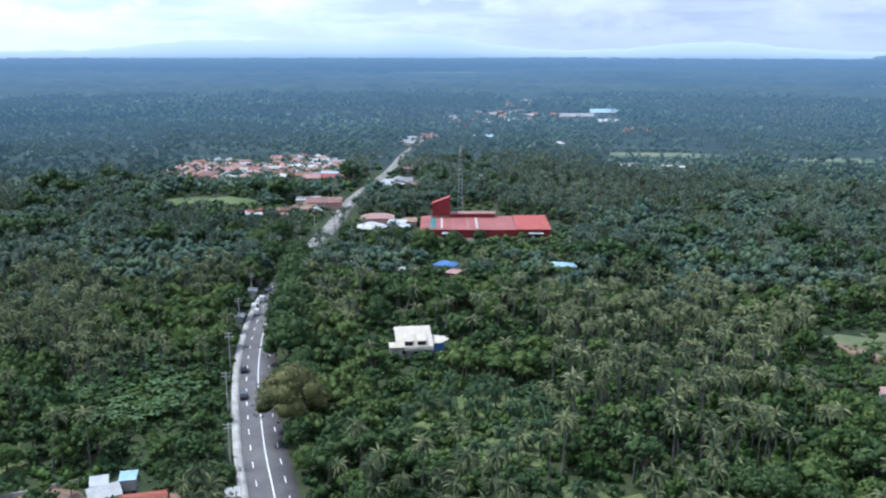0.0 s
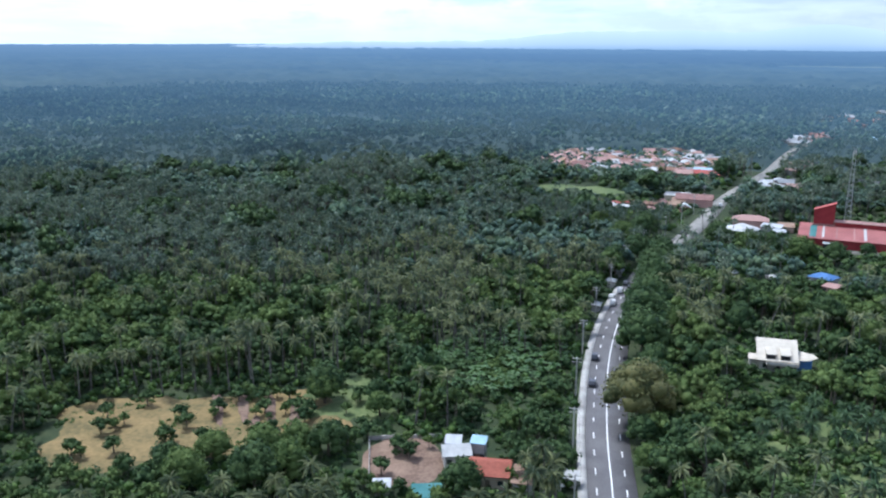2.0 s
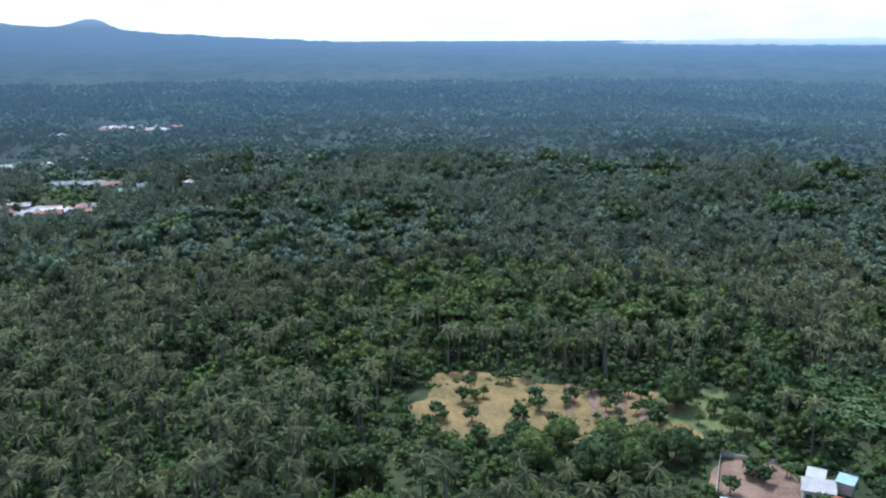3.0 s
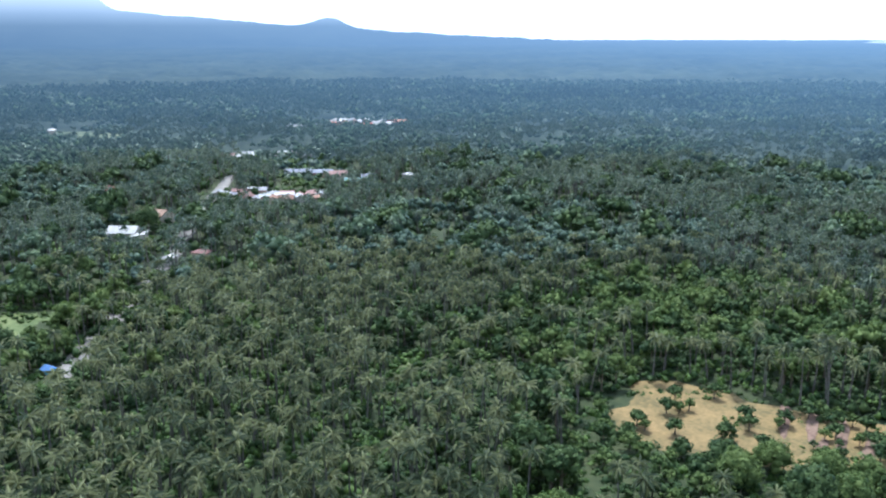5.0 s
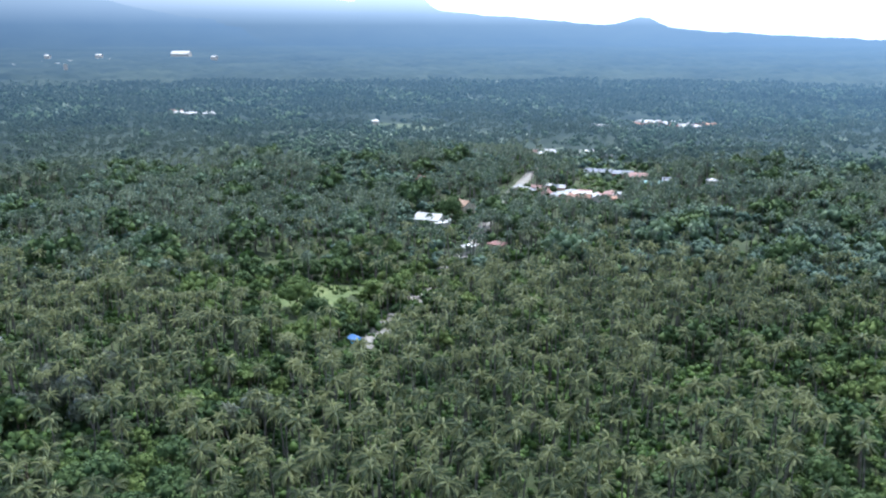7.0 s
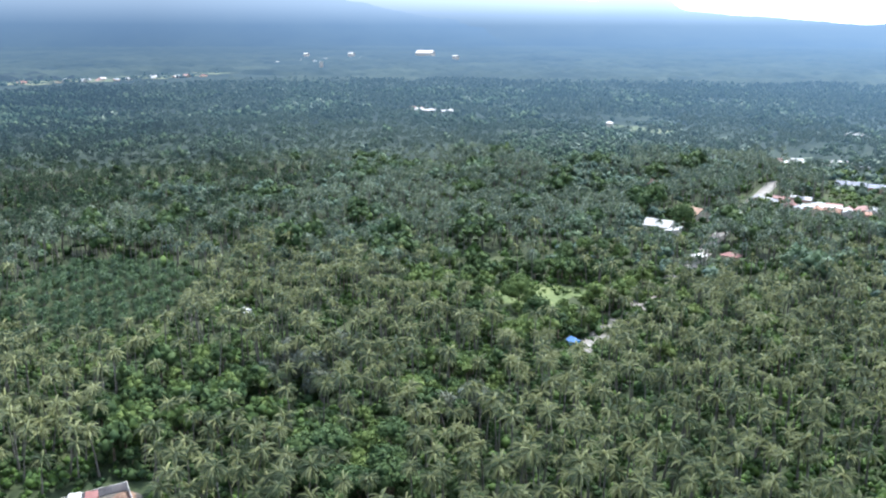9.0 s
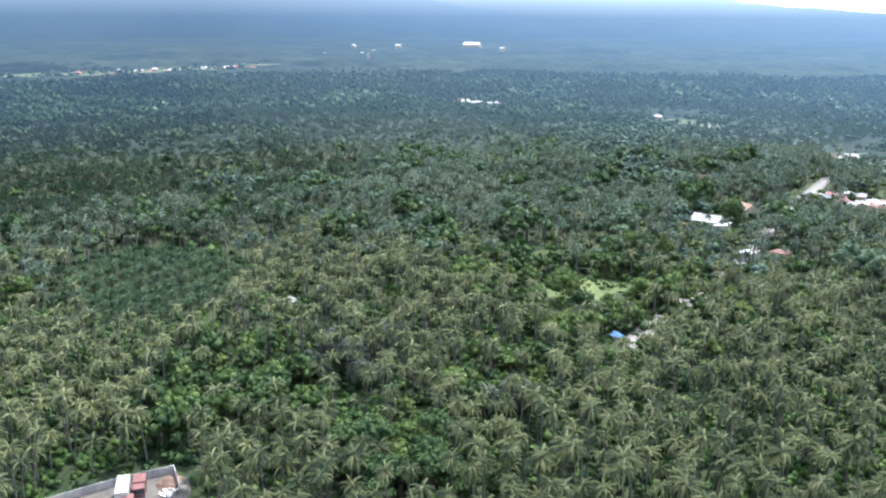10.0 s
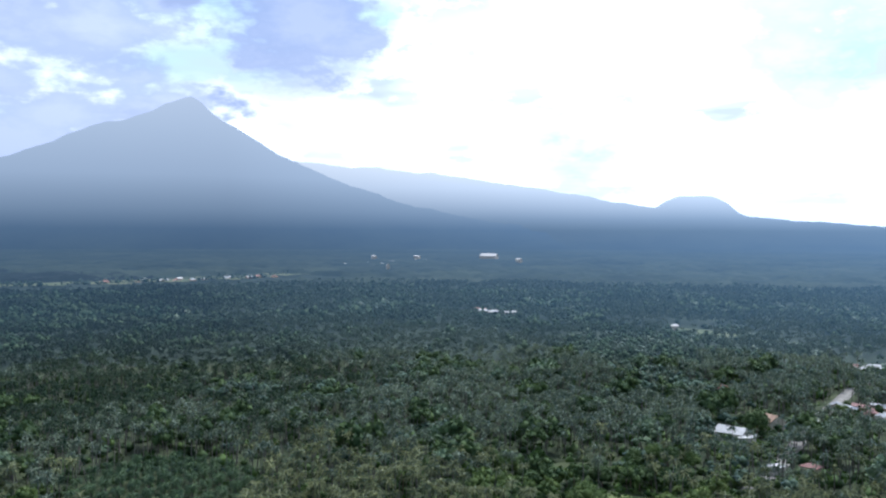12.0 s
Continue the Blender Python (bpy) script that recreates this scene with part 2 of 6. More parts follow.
def box(bm, x0, x1, y0, y1, z0, z1):
    vs = [bm.verts.new((x, y, z)) for z in (z0, z1) for x, y in ((x0, y0), (x1, y0), (x1, y1), (x0, y1))]
    for q in ((0, 3, 2, 1), (4, 5, 6, 7), (0, 1, 5, 4), (1, 2, 6, 5), (2, 3, 7, 6), (3, 0, 4, 7)):
        bm.faces.new([vs[i] for i in q])
    return bm


def boxes(*rows):
    bm = bmesh.new()
    for r in rows:
        box(bm, *r)
    return bm


def prism(bm, profile, x0, x1):
    """A solid with that outline in y and z, from x0 to x1."""
    a = [bm.verts.new((x0, y, z)) for y, z in profile]
    b = [bm.verts.new((x1, y, z)) for y, z in profile]
    n = len(profile)
    bm.faces.new(a[::-1]); bm.faces.new(b)
    for i in range(n):
        bm.faces.new((a[i], a[(i + 1) % n], b[(i + 1) % n], b[i]))
    bmesh.ops.recalc_face_normals(bm, faces=bm.faces)
    return bm


def gable(bm, w, d, eave, ridge, over=0.5, thick=0.14):
    """A pitched roof of two slabs over w by d, its ridge along x."""
    y = d / 2 + over
    drop = (ridge - eave) * over / (d / 2)
    return prism(bm, [(-y, eave - drop), (0, ridge), (y, eave - drop), (y, eave - drop + thick), (0, ridge + thick), (-y, eave - drop + thick)], -w / 2 - over, w / 2 + over)


def hip(bm, w, d, eave, ridge, over=0.5, thick=0.14):
    """A hipped roof, its ridge along x."""
    x, y, r = w / 2 + over, d / 2 + over, max(w - d, 0.4) / 2
    lo = [bm.verts.new(p) for p in ((-x, -y, eave), (x, -y, eave), (x, y, eave), (-x, y, eave))]
    hi = [bm.verts.new(p) for p in ((-x, -y, eave + thick), (x, -y, eave + thick), (x, y, eave + thick), (-x, y, eave + thick))]
    a, b = bm.verts.new((-r, 0, ridge)), bm.verts.new((r, 0, ridge))
    bm.faces.new(lo[::-1])
    for i in range(4):
        bm.faces.new((lo[i], lo[(i + 1) % 4], hi[(i + 1) % 4], hi[i]))
    bm.faces.new((hi[0], hi[1], b, a)); bm.faces.new((hi[2], hi[3], a, b))
    bm.faces.new((hi[1], hi[2], b)); bm.faces.new((hi[3], hi[0], a))
    return bm


def value_noise(x, y, cell, seed=0):
    """Smooth noise from 0 to 1 over the plan."""
    u, w = np.asarray(x) / cell, np.asarray(y) / cell
    i, j = np.floor(u), np.floor(w)
    fu, fw = u - i, w - j
    fu, fw = fu * fu * (3 - 2 * fu), fw * fw * (3 - 2 * fw)

    def h(a, b):
        s = np.sin(a * 127.1 + b * 311.7 + seed * 74.7) * 43758.5453
        return s - np.floor(s)
    return (h(i, j) * (1 - fu) + h(i + 1, j) * fu) * (1 - fw) + (h(i, j + 1) * (1 - fu) + h(i + 1, j + 1) * fu) * fw


# ---- ground ----
def ground_height(r):
    """Flat near by, rising very gently towards the far hills."""
    return 44.0 * np.clip((np.asarray(r) - 1500.0) / 3400.0, 0, 1) ** 1.3


def polar_sheet(name, r0, r1, rows, a0, a1, cols, height, mats, flip=False):
    rr = np.geomspace(r0, r1, rows)
    aa = np.radians(np.linspace(a0, a1, cols))
    R, A = np.meshgrid(rr, aa, indexing="ij")
    X, Y = -np.sin(A) * R, np.cos(A) * R
    v = np.stack([X, Y, height(R, np.degrees(A), X, Y)], -1).reshape(-1, 3)
    i = (np.arange(rows - 1)[:, None] * cols + np.arange(cols - 1)[None]).ravel()
    f = np.stack([i, i + cols, i + cols + 1, i + 1], 1)
    return raw_mesh(name, v, f, mats)


rng = np.random.default_rng(5)
gm = polar_sheet("ground", 0.02, 4950.0, 130, -180, 180, 193,
                 lambda R, A, X, Y: ground_height(R) + 0.5 * (value_noise(X, Y, 60, 3) - 0.5) * np.clip(R / 2000, 0, 1) - 0.02, [M["ground"]])
for gv in gm.vertices:          # the middle of the rings lies a little aside
    gv.co.x += 6.0 * max(0.0, 1 - math.hypot(gv.co.x, gv.co.y) / 80)
ground = tagged(new("ground", gm), "flat plain of dark green undergrowth and soil between the palms", "ground", kind="structure")


# ---- roads ----
def dense(points, step=4.0):
    p = np.array(points, float)
    s = np.r_[0, np.cumsum(np.hypot(*np.diff(p, axis=0).T))]
    # smooth the corners a little
    q = np.arange(0, s[-1], step)
    x, y = np.interp(q, s, p[:, 0]), np.interp(q, s, p[:, 1])
    for _ in range(8):
        x[1:-1] = (x[:-2] + 2 * x[1:-1] + x[2:]) / 4
        y[1:-1] = (y[:-2] + 2 * y[1:-1] + y[2:]) / 4
    return np.stack([x, y], 1)


def sides(line):
    d = np.gradient(line, axis=0)
    d /= np.hypot(d[:, 0], d[:, 1])[:, None]
    return np.stack([d[:, 1], -d[:, 0]], 1)      # to the right of the way


def ribbon(name, line, left, right, z, mat, thick=0.0):
    n = sides(line)
    l, r = np.broadcast_to(left, len(line)), np.broadcast_to(right, len(line))
    zz = z + ground_height(np.hypot(line[:, 0], line[:, 1]))
    a = np.c_[line + n * l[:, None], zz]; b = np.c_[line + n * r[:, None], zz]
    v = np.concatenate([a, b]); k = len(line)
    i = np.arange(k - 1)
    f = [np.stack([i, i + k, i + k + 1, i + 1], 1)]
    if thick:
        lo = v - (0, 0, thick)
        v = np.concatenate([v, lo])
        f += [np.stack([i, i + 1, i + 1 + 2 * k, i + 2 * k], 1), np.stack([i + k, i + 3 * k, i + 3 * k + 1, i + k + 1], 1)]
    return raw_mesh(name, v, np.concatenate(f), [mat])


HIGHWAY = dense([(-10, 60), (-22, 118), (-36, 168), (-42.5, 189), (-47.5, 209), (-51.2, 223.5), (-55.8, 245), (-59.1, 265), (-62.1, 288.5), (-64.5, 324),
                 (-66, 350), (-65, 383), (-62, 412), (-59.4, 445), (-57.9, 484), (-57, 530), (-51.8, 573), (-40.5, 652), (-34, 754), (-22, 867), (40, 1080),
                 (131, 1344), (190, 1800), (277, 2445)])
hr = np.hypot(*HIGHWAY.T)
half = np.interp(hr, [330, 380, 3000], [5.3, 4.3, 4.3])
nr = hr < 352
road = tagged(new("road", ribbon("road", HIGHWAY[nr], -half[nr], half[nr], 0.10, M["asphalt"], 0.3)), "grey asphalt highway of four lanes with worn markings", "road", kind="structure")
tagged(new("pavement", ribbon("pavement", HIGHWAY[hr < 330], -7.4, -5.32, 0.22, M["concrete"], 0.4)), "pale concrete shoulder along the highway", "pavement", kind="structure")
fr = hr >= 348
tagged(new("road_far", ribbon("road_far", HIGHWAY[fr], -half[fr], half[fr], 0.11, M["old_road"], 0.3)), "pale concrete highway running on to the town", "road", kind="structure")
LANE = dense([(-252, 4), (-262, 9), (-310, 29), (-374, 56), (-440, 78), (-495, 97), (-531, 112), (-574, 128), (-650, 165)])
tagged(new("side_road", ribbon("side_road", LANE, -3.6, 3.6, 0.10, M["old_road"], 0.3)), "pale worn concrete road between palms", "road", kind="structure")

# lane markings: one long line and dashes on both sides
mark = new("center_line", ribbon("center_line", HIGHWAY[hr < 350], -0.13, 0.13, 0.108, M["paint"]))
mark.parent = road
fine = dense([tuple(p) for p in HIGHWAY[hr < 348]], 1.0)
fn = sides(fine)
dash = None
for off in (-3.3, 3.1):
    for k in range(0, len(fine) - 4, 9):
        a, b, n = fine[k], fine[k + 3], fn[k + 1]
        c = [a + n * (off - 0.11), a + n * (off + 0.11), b + n * (off + 0.11), b + n * (off - 0.11)]
        me = raw_mesh("lane_dash", [(*q, 0.108) for q in c], [[0, 1, 2, 3]], [M["paint"]])
        o = new("lane_dash", me); o.parent = road


# ---- open ground: meadows, fields and yards, as shallow sheets with an uneven rim ----
def patch(name, cx, cy, rx, ry, turn, mat, label, z=0.06, rim=0.18, seed=0, category="field", corner=2.0):
    n, rings = 56, 7
    a = np.linspace(0, 2 * np.pi, n, endpoint=False)
    rad = 1 + rim * (np.sin(3 * a + seed) * 0.5 + np.sin(7 * a + 2 * seed) * 0.3 + np.sin(13 * a + 5 * seed) * 0.25)
    rad = rad / (np.abs(np.cos(a)) ** corner + np.abs(np.sin(a)) ** corner) ** (1 / corner)
    c, s = math.cos(radians(turn)), math.sin(radians(turn))
    v = [(cx, cy, z)]
    for k in range(1, rings + 1):
        q = k / rings
        for t, r in zip(a, rad):
            u, w = rx * r * q * math.cos(t), ry * r * q * math.sin(t)
            v.append((cx + c * u - s * w, cy + s * u + c * w, z + (0.25 * value_noise(cx + u, cy + w, 4, 2) if k < rings else -0.3)))
    tri = [(0, 1 + i, 1 + (i + 1) % n) for i in range(n)]
    for k in range(rings - 1):
        for i in range(n):
            p, q = 1 + k * n + i, 1 + k * n + (i + 1) % n
            tri += [(p, p + n, q + n), (p, q + n, q)]
    ob = new(name, raw_mesh(name, v, tri, [mat]))
    for p in ob.data.polygons:
        p.use_smooth = True
    CLEAR.append((cx, cy, rx, ry, turn)); BARE.append((cx, cy, rx, ry, turn))
    return tagged(ob, label, category, kind="structure")


BARE = []       # no growth at all
CLEAR = []      # no trees: centre, half sizes, turn
LOW = []        # only low growth, to keep the camera's view open: centre, radius, length towards the camera
patch("field", -147, 150, 27, 21, 30, M["dry"], "dry yellow grass plot with a few small trees", seed=1, rim=0.16, corner=4.0)
patch("field", -119, 168, 14, 20, 30, M["dry"], "dry grass strip with bare soil rows", seed=2, rim=0.25, corner=3.0, z=0.09)
patch("field", -112, 184, 14, 16, 25, M["grass"], "bright green grass clearing beside shrubs", seed=3, z=0.1, rim=0.4)
patch("bare_plot", -83, 161, 10, 13, 28, M["soil"], "bare brown soil garden plot inside a fence", z=0.14, rim=0.05, seed=4)
patch("meadow", -143, 524, 31, 20, -15, M["grass"], "pale green meadow before the village", seed=5, rim=0.35)
patch("orchard", 9, 203, 19, 24, -20, M["grass"], "grassy orchard floor with small young trees", seed=9, z=0.08, rim=0.35)
patch("orchard", 30, 160, 11, 17, -35, M["grass"], "dry grassy glade between palms with small trees", seed=19, z=0.08, rim=0.4)
patch("field", 148, 265, 24, 11, -20, M["far_grass"], "dry green field with a bare soil strip", seed=10, rim=0.4)
patch("soil_strip", 132, 258, 11, 3.5, -61, M["soil"], "bare orange soil strip in a field", z=0.36, seed=11)
patch("meadow", -313, -3, 9, 13, 0, M["grass"], "bright green grassy clearing below tall trees", seed=22, rim=0.35)
patch("meadow", -303, -14, 14, 17, 80, M["grass"], "small bright green clearing round a bushy tree", seed=12)
patch("yard", -138, -96, 12, 18, 62, M["gravel"], "dusty truck yard with worn gravel", rim=0.04, seed=14, z=0.1)
patch("pavement_yard", 20, 420.5, 34, 3.6, 0, M["gravel"], "grey gravel forecourt of the red store", rim=0.03, seed=15)
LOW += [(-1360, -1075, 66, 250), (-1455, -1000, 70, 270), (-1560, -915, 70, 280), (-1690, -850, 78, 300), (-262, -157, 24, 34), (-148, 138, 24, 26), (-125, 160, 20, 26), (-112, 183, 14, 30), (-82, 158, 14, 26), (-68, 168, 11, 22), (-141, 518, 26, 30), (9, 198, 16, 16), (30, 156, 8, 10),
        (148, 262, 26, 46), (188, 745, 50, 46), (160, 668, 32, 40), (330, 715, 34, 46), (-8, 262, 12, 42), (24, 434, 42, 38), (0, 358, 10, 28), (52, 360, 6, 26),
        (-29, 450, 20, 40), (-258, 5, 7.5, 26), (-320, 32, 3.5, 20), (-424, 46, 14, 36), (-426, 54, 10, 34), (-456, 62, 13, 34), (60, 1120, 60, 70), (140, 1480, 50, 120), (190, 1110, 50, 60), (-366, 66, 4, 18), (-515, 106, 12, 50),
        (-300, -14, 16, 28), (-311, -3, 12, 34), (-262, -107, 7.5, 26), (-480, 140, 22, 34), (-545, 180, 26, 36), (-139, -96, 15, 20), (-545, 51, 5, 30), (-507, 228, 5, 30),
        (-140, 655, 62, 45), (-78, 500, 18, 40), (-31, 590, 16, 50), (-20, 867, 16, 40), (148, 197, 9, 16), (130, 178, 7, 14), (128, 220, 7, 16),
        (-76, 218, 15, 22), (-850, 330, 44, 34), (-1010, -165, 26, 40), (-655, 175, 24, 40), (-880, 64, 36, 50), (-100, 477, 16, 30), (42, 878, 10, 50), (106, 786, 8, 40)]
CLEAR += [(-278, -166, 44, 33, 31), (-8, 260, 12, 9, 0), (24, 440, 44, 30, 0), (-29, 450, 17, 14, 0), (-140, 662, 72, 64, 12), (-424, 46, 10, 9, 0), (-462, 64, 9, 8, 0), (-68, 168, 12, 9, 0),
          (0, 358, 7, 6, 0), (52, 360, 6, 5, 0), (-480, 138, 22, 14, 20), (-545, 182, 34, 20, 20), (160, 668, 36, 12, -20), (147, 198, 9, 9, 0), (-78, 500, 16, 14, 0),
          (-31, 588, 13, 14, 0), (-850, 335, 42, 24, 60), (-1010, -165, 30, 12, 60), (-363, 64, 7, 6, 0), (-256, 4, 7, 5, 0)]


def in_clear(x, y, grow=0.0, areas=None):
    hit = np.zeros(len(x), bool)
    for cx, cy, rx, ry, turn in CLEAR if areas is None else areas:
        c, s = math.cos(radians(turn)), math.sin(radians(turn))
        dx, dy = x - cx, y - cy
        u, w = (c * dx + s * dy) / (rx + grow), (-s * dx + c * dy) / (ry + grow)
        hit |= u * u + w * w < 1
    return hit


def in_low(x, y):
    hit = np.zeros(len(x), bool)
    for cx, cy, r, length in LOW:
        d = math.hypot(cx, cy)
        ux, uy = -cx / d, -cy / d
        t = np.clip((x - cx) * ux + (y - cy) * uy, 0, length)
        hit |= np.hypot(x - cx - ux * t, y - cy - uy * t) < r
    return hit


def road_gap(x, y, line, gap):
    hit = np.zeros(len(x), bool)
    for p, q in line[::2]:
        hit |= (x - p) ** 2 + (y - q) ** 2 < gap * gap
    return hit


# ---- plant shapes ----
ICO_V = np.array([(math.cos(radians(72 * k + o)) * c, math.sin(radians(72 * k + o)) * c, z) for o, z, c in ((0, 0.447, 0.894), (36, -0.447, 0.894)) for k in range(5)] + [(0, 0, 1), (0, 0, -1)])
ICO_F = np.array([(10, k, (k + 1) % 5) for k in range(5)] + [(11, 5 + (k + 1) % 5, 5 + k) for k in range(5)]
                 + [(k, 5 + k, (k + 1) % 5) for k in range(5)] + [((k + 1) % 5, 5 + k, 5 + (k + 1) % 5) for k in range(5)])


def soup(tris):
    v = np.array(tris, np.float32).reshape(-1, 3)
    return v, np.arange(len(v)).reshape(-1, 3)


def joined(*parts):
    v, f, n = [], [], 0
    for a, b in parts:
        v.append(a); f.append(np.asarray(b) + n); n += len(a)
    return np.concatenate(v), np.concatenate(f)


def palm_crown(seed, fronds, seg, reach=3.8, wide=0.5, full=True, hang=1.0):
    """Fronds that rise from the top of a trunk, arch over and hang; each is a folded feather with a toothed edge."""
    g = np.random.default_rng(seed)
    verts, faces = [], []
    for k in range(fronds):
        az = 2.39996 * k + g.uniform(-0.3, 0.3)
        q = (k + 0.5) / fronds
        e = radians(85 - 106 * q ** 0.92 + g.uniform(-12, 12))
        length, droop = reach * g.uniform(0.82, 1.08), hang * radians(g.uniform(95, 150)) * (1.0 - 0.35 * q)
        out, side = np.array((math.cos(az), math.sin(az), 0)), np.array((-math.sin(az), math.cos(az), 0))
        p, pts, tan = np.zeros(3), [np.zeros(3)], []
        for i in range(seg):
            e -= droop / seg * (0.35 if i == 0 else 1.1)
            d = out * math.cos(e) + np.array((0, 0, math.sin(e)))
            tan.append(d); p = p + d * length / seg; pts.append(p)
        base = len(verts)
        verts += pts
        for sg in (-1, 1):
            rim = []
            for i in range(seg + (1 if full else 0)):
                s = (i + (0.15 if full else 0.6)) / seg
                w = wide * g.uniform(0.85, 1.15) * (math.sin(math.pi * min(0.12 + 0.82 * s, 1)) ** 0.6 + 0.08) * (1.0 if i % 2 or not full else 0.7)
                at = pts[i] if full else pts[i] * 0.4 + pts[i + 1] * 0.6
                rim.append(len(verts))
                verts.append(at + side * sg * w * 0.74 + tan[min(i, seg - 1)] * w * 0.35 + np.array((0, 0, -0.62 * w)))
            for i in range(seg):
                if full:
                    faces += [(base + i, base + i + 1, rim[i + 1]), (base + i, rim[i + 1], rim[i])]
                else:
                    faces.append((base + i, base + i + 1, rim[i]))
    return np.array(verts, np.float32), np.array(faces)


OCT_V = np.array([(1, 0, 0), (0, 1, 0), (-1, 0, 0), (0, -1, 0), (0, 0, 1), (0, 0, -1)], float)
OCT_F = np.array([(4, 0, 1), (4, 1, 2), (4, 2, 3), (4, 3, 0), (5, 1, 0), (5, 2, 1), (5, 3, 2), (5, 0, 3)])


def leaf_crown(seed, lobes, leaves, size=0.75, squash=0.62, core=True, low=False, fat=1.0):
    """A crown of unit radius: uneven lobes set with many small leaf faces, over dark cores."""
    g = np.random.default_rng(seed)
    parts = []
    cs = []
    for k in range(lobes):
        a, q = 2.4 * k + g.uniform(-0.4, 0.4), math.sqrt((k + 0.5) / lobes)
        cs.append((np.array((math.cos(a) * q * 0.68, math.sin(a) * q * 0.68, (0.62 - 0.75 * q * q) * squash + g.uniform(-0.12, 0.12))), fat * g.uniform(0.30, 0.46) * (1.6 / math.sqrt(lobes) + 0.45)))
    if core:
        for c, r in cs:
            cv, cf = (OCT_V, OCT_F) if low else (ICO_V, ICO_F)
            tw = g.uniform(0, 1.57)
            cv = np.stack([cv[:, 0] * math.cos(tw) - cv[:, 1] * math.sin(tw), cv[:, 0] * math.sin(tw) + cv[:, 1] * math.cos(tw), cv[:, 2]], 1)
            parts.append((cv * (r * (0.95 if low else 0.8)) * np.array((1, 1, 0.85)) * g.uniform(0.8, 1.15, (len(cv), 1)) + c, cf))
    tris = []
    for _ in range(leaves):
        c, r = cs[g.integers(lobes)]
        d = g.normal(size=3); d[2] += 0.45; d /= np.linalg.norm(d)
        p = c + d * r * g.uniform(0.8, 1.14) * np.array((1, 1, 0.9))
        t = np.cross(d + g.normal(size=3) * 0.55, g.normal(size=3)); t /= np.linalg.norm(t) + 1e-6
        b = np.cross(d, t)
        z = size * g.uniform(0.10, 0.2)
        tris.append((p - t * z, p + t * z, p + b * z * 1.5 + d * z * 0.4))
    if tris:
        parts.append(soup(tris))
    return joined(*parts)


def trunk_shape(sides_n=6, rings=1):
    """A slender tapering trunk of unit height."""
    a = np.arange(sides_n) * 2 * np.pi / sides_n
    v, f = [], []
    for k in range(rings + 1):
        z = k / rings
        r = 0.24 * (1 - 0.5 * z) * (1.35 if k == 0 else 1)
        v += [(math.cos(t) * r, math.sin(t) * r, z) for t in a]
    for k in range(rings):
        for i in range(sides_n):
            p, q = k * sides_n + i, k * sides_n + (i + 1) % sides_n
            f += [(p, q, q + sides_n), (p, q + sides_n, p + sides_n)]
    return np.array(v), np.array(f)


def banana_shape(seed):
    g = np.random.default_rng(seed)
    tris = []
    for k in range(7):
        a, e = 2.4 * k + g.uniform(-0.3, 0.3), radians(g.uniform(35, 75))
        o, s = np.array((math.cos(a), math.sin(a), 0)), np.array((-math.sin(a), math.cos(a), 0))
        l = g.uniform(1.7, 2.5)
        p0 = np.array((0, 0, 1.2)); p1 = p0 + o * l * 0.5 * math.cos(e) + np.array((0, 0, l * 0.55 * math.sin(e)))
        p2 = p0 + o * l * math.cos(e * 0.6) + np.array((0, 0, l * 0.45 * math.sin(e)))
        for sg in (-1, 1):
            w = s * sg * 0.42
            tris += [(p0, p1, p1 + w - (0, 0, 0.1)), (p1, p2, p1 + w - (0, 0, 0.1))]
    return soup(tris)


def spread(shapes, which, x, y, z, turn, sxy, sz, lean=None):
    """Many copies of some shapes, joined into one array."""
    vs, fs, n = [], [], 0
    for k, (v, f) in enumerate(shapes):
        m = which == k
        c = int(m.sum())
        if not c:
            continue
        cs, sn = np.cos(turn[m])[:, None], np.sin(turn[m])[:, None]
        vx, vy, vz = v[None, :, 0] * sxy[m][:, None], v[None, :, 1] * sxy[m][:, None], v[None, :, 2] * sz[m][:, None]
        X = vx * cs - vy * sn + x[m][:, None]
        Y = vx * sn + vy * cs + y[m][:, None]
        if lean is not None:
            X = X + lean[m, 0][:, None] * v[None, :, 2] ** 1.4
            Y = Y + lean[m, 1][:, None] * v[None, :, 2] ** 1.4
        vs.append(np.stack([X, Y, vz + z[m][:, None]], -1).reshape(-1, 3).astype(np.float32))
        fs.append((f[None] + (np.arange(c) * len(v))[:, None, None] + n).reshape(-1, 3))
        n += c * len(v)
    if not vs:
        return np.zeros((0, 3), np.float32), np.zeros((0, 3), int)
    return np.concatenate(vs), np.concatenate(fs)


def stuff(name, arrays, mats, label, category):
    """Uncountable growth as one object; arrays: one (corners, triangles) for each material."""
    idx = np.concatenate([np.full(len(a[1]), i) for i, a in enumerate(arrays)])
    v, f = joined(*arrays)
    ob = new(name, raw_mesh(name, v, f, mats, idx))
    return tagged(ob, label, category, kind="stuff")


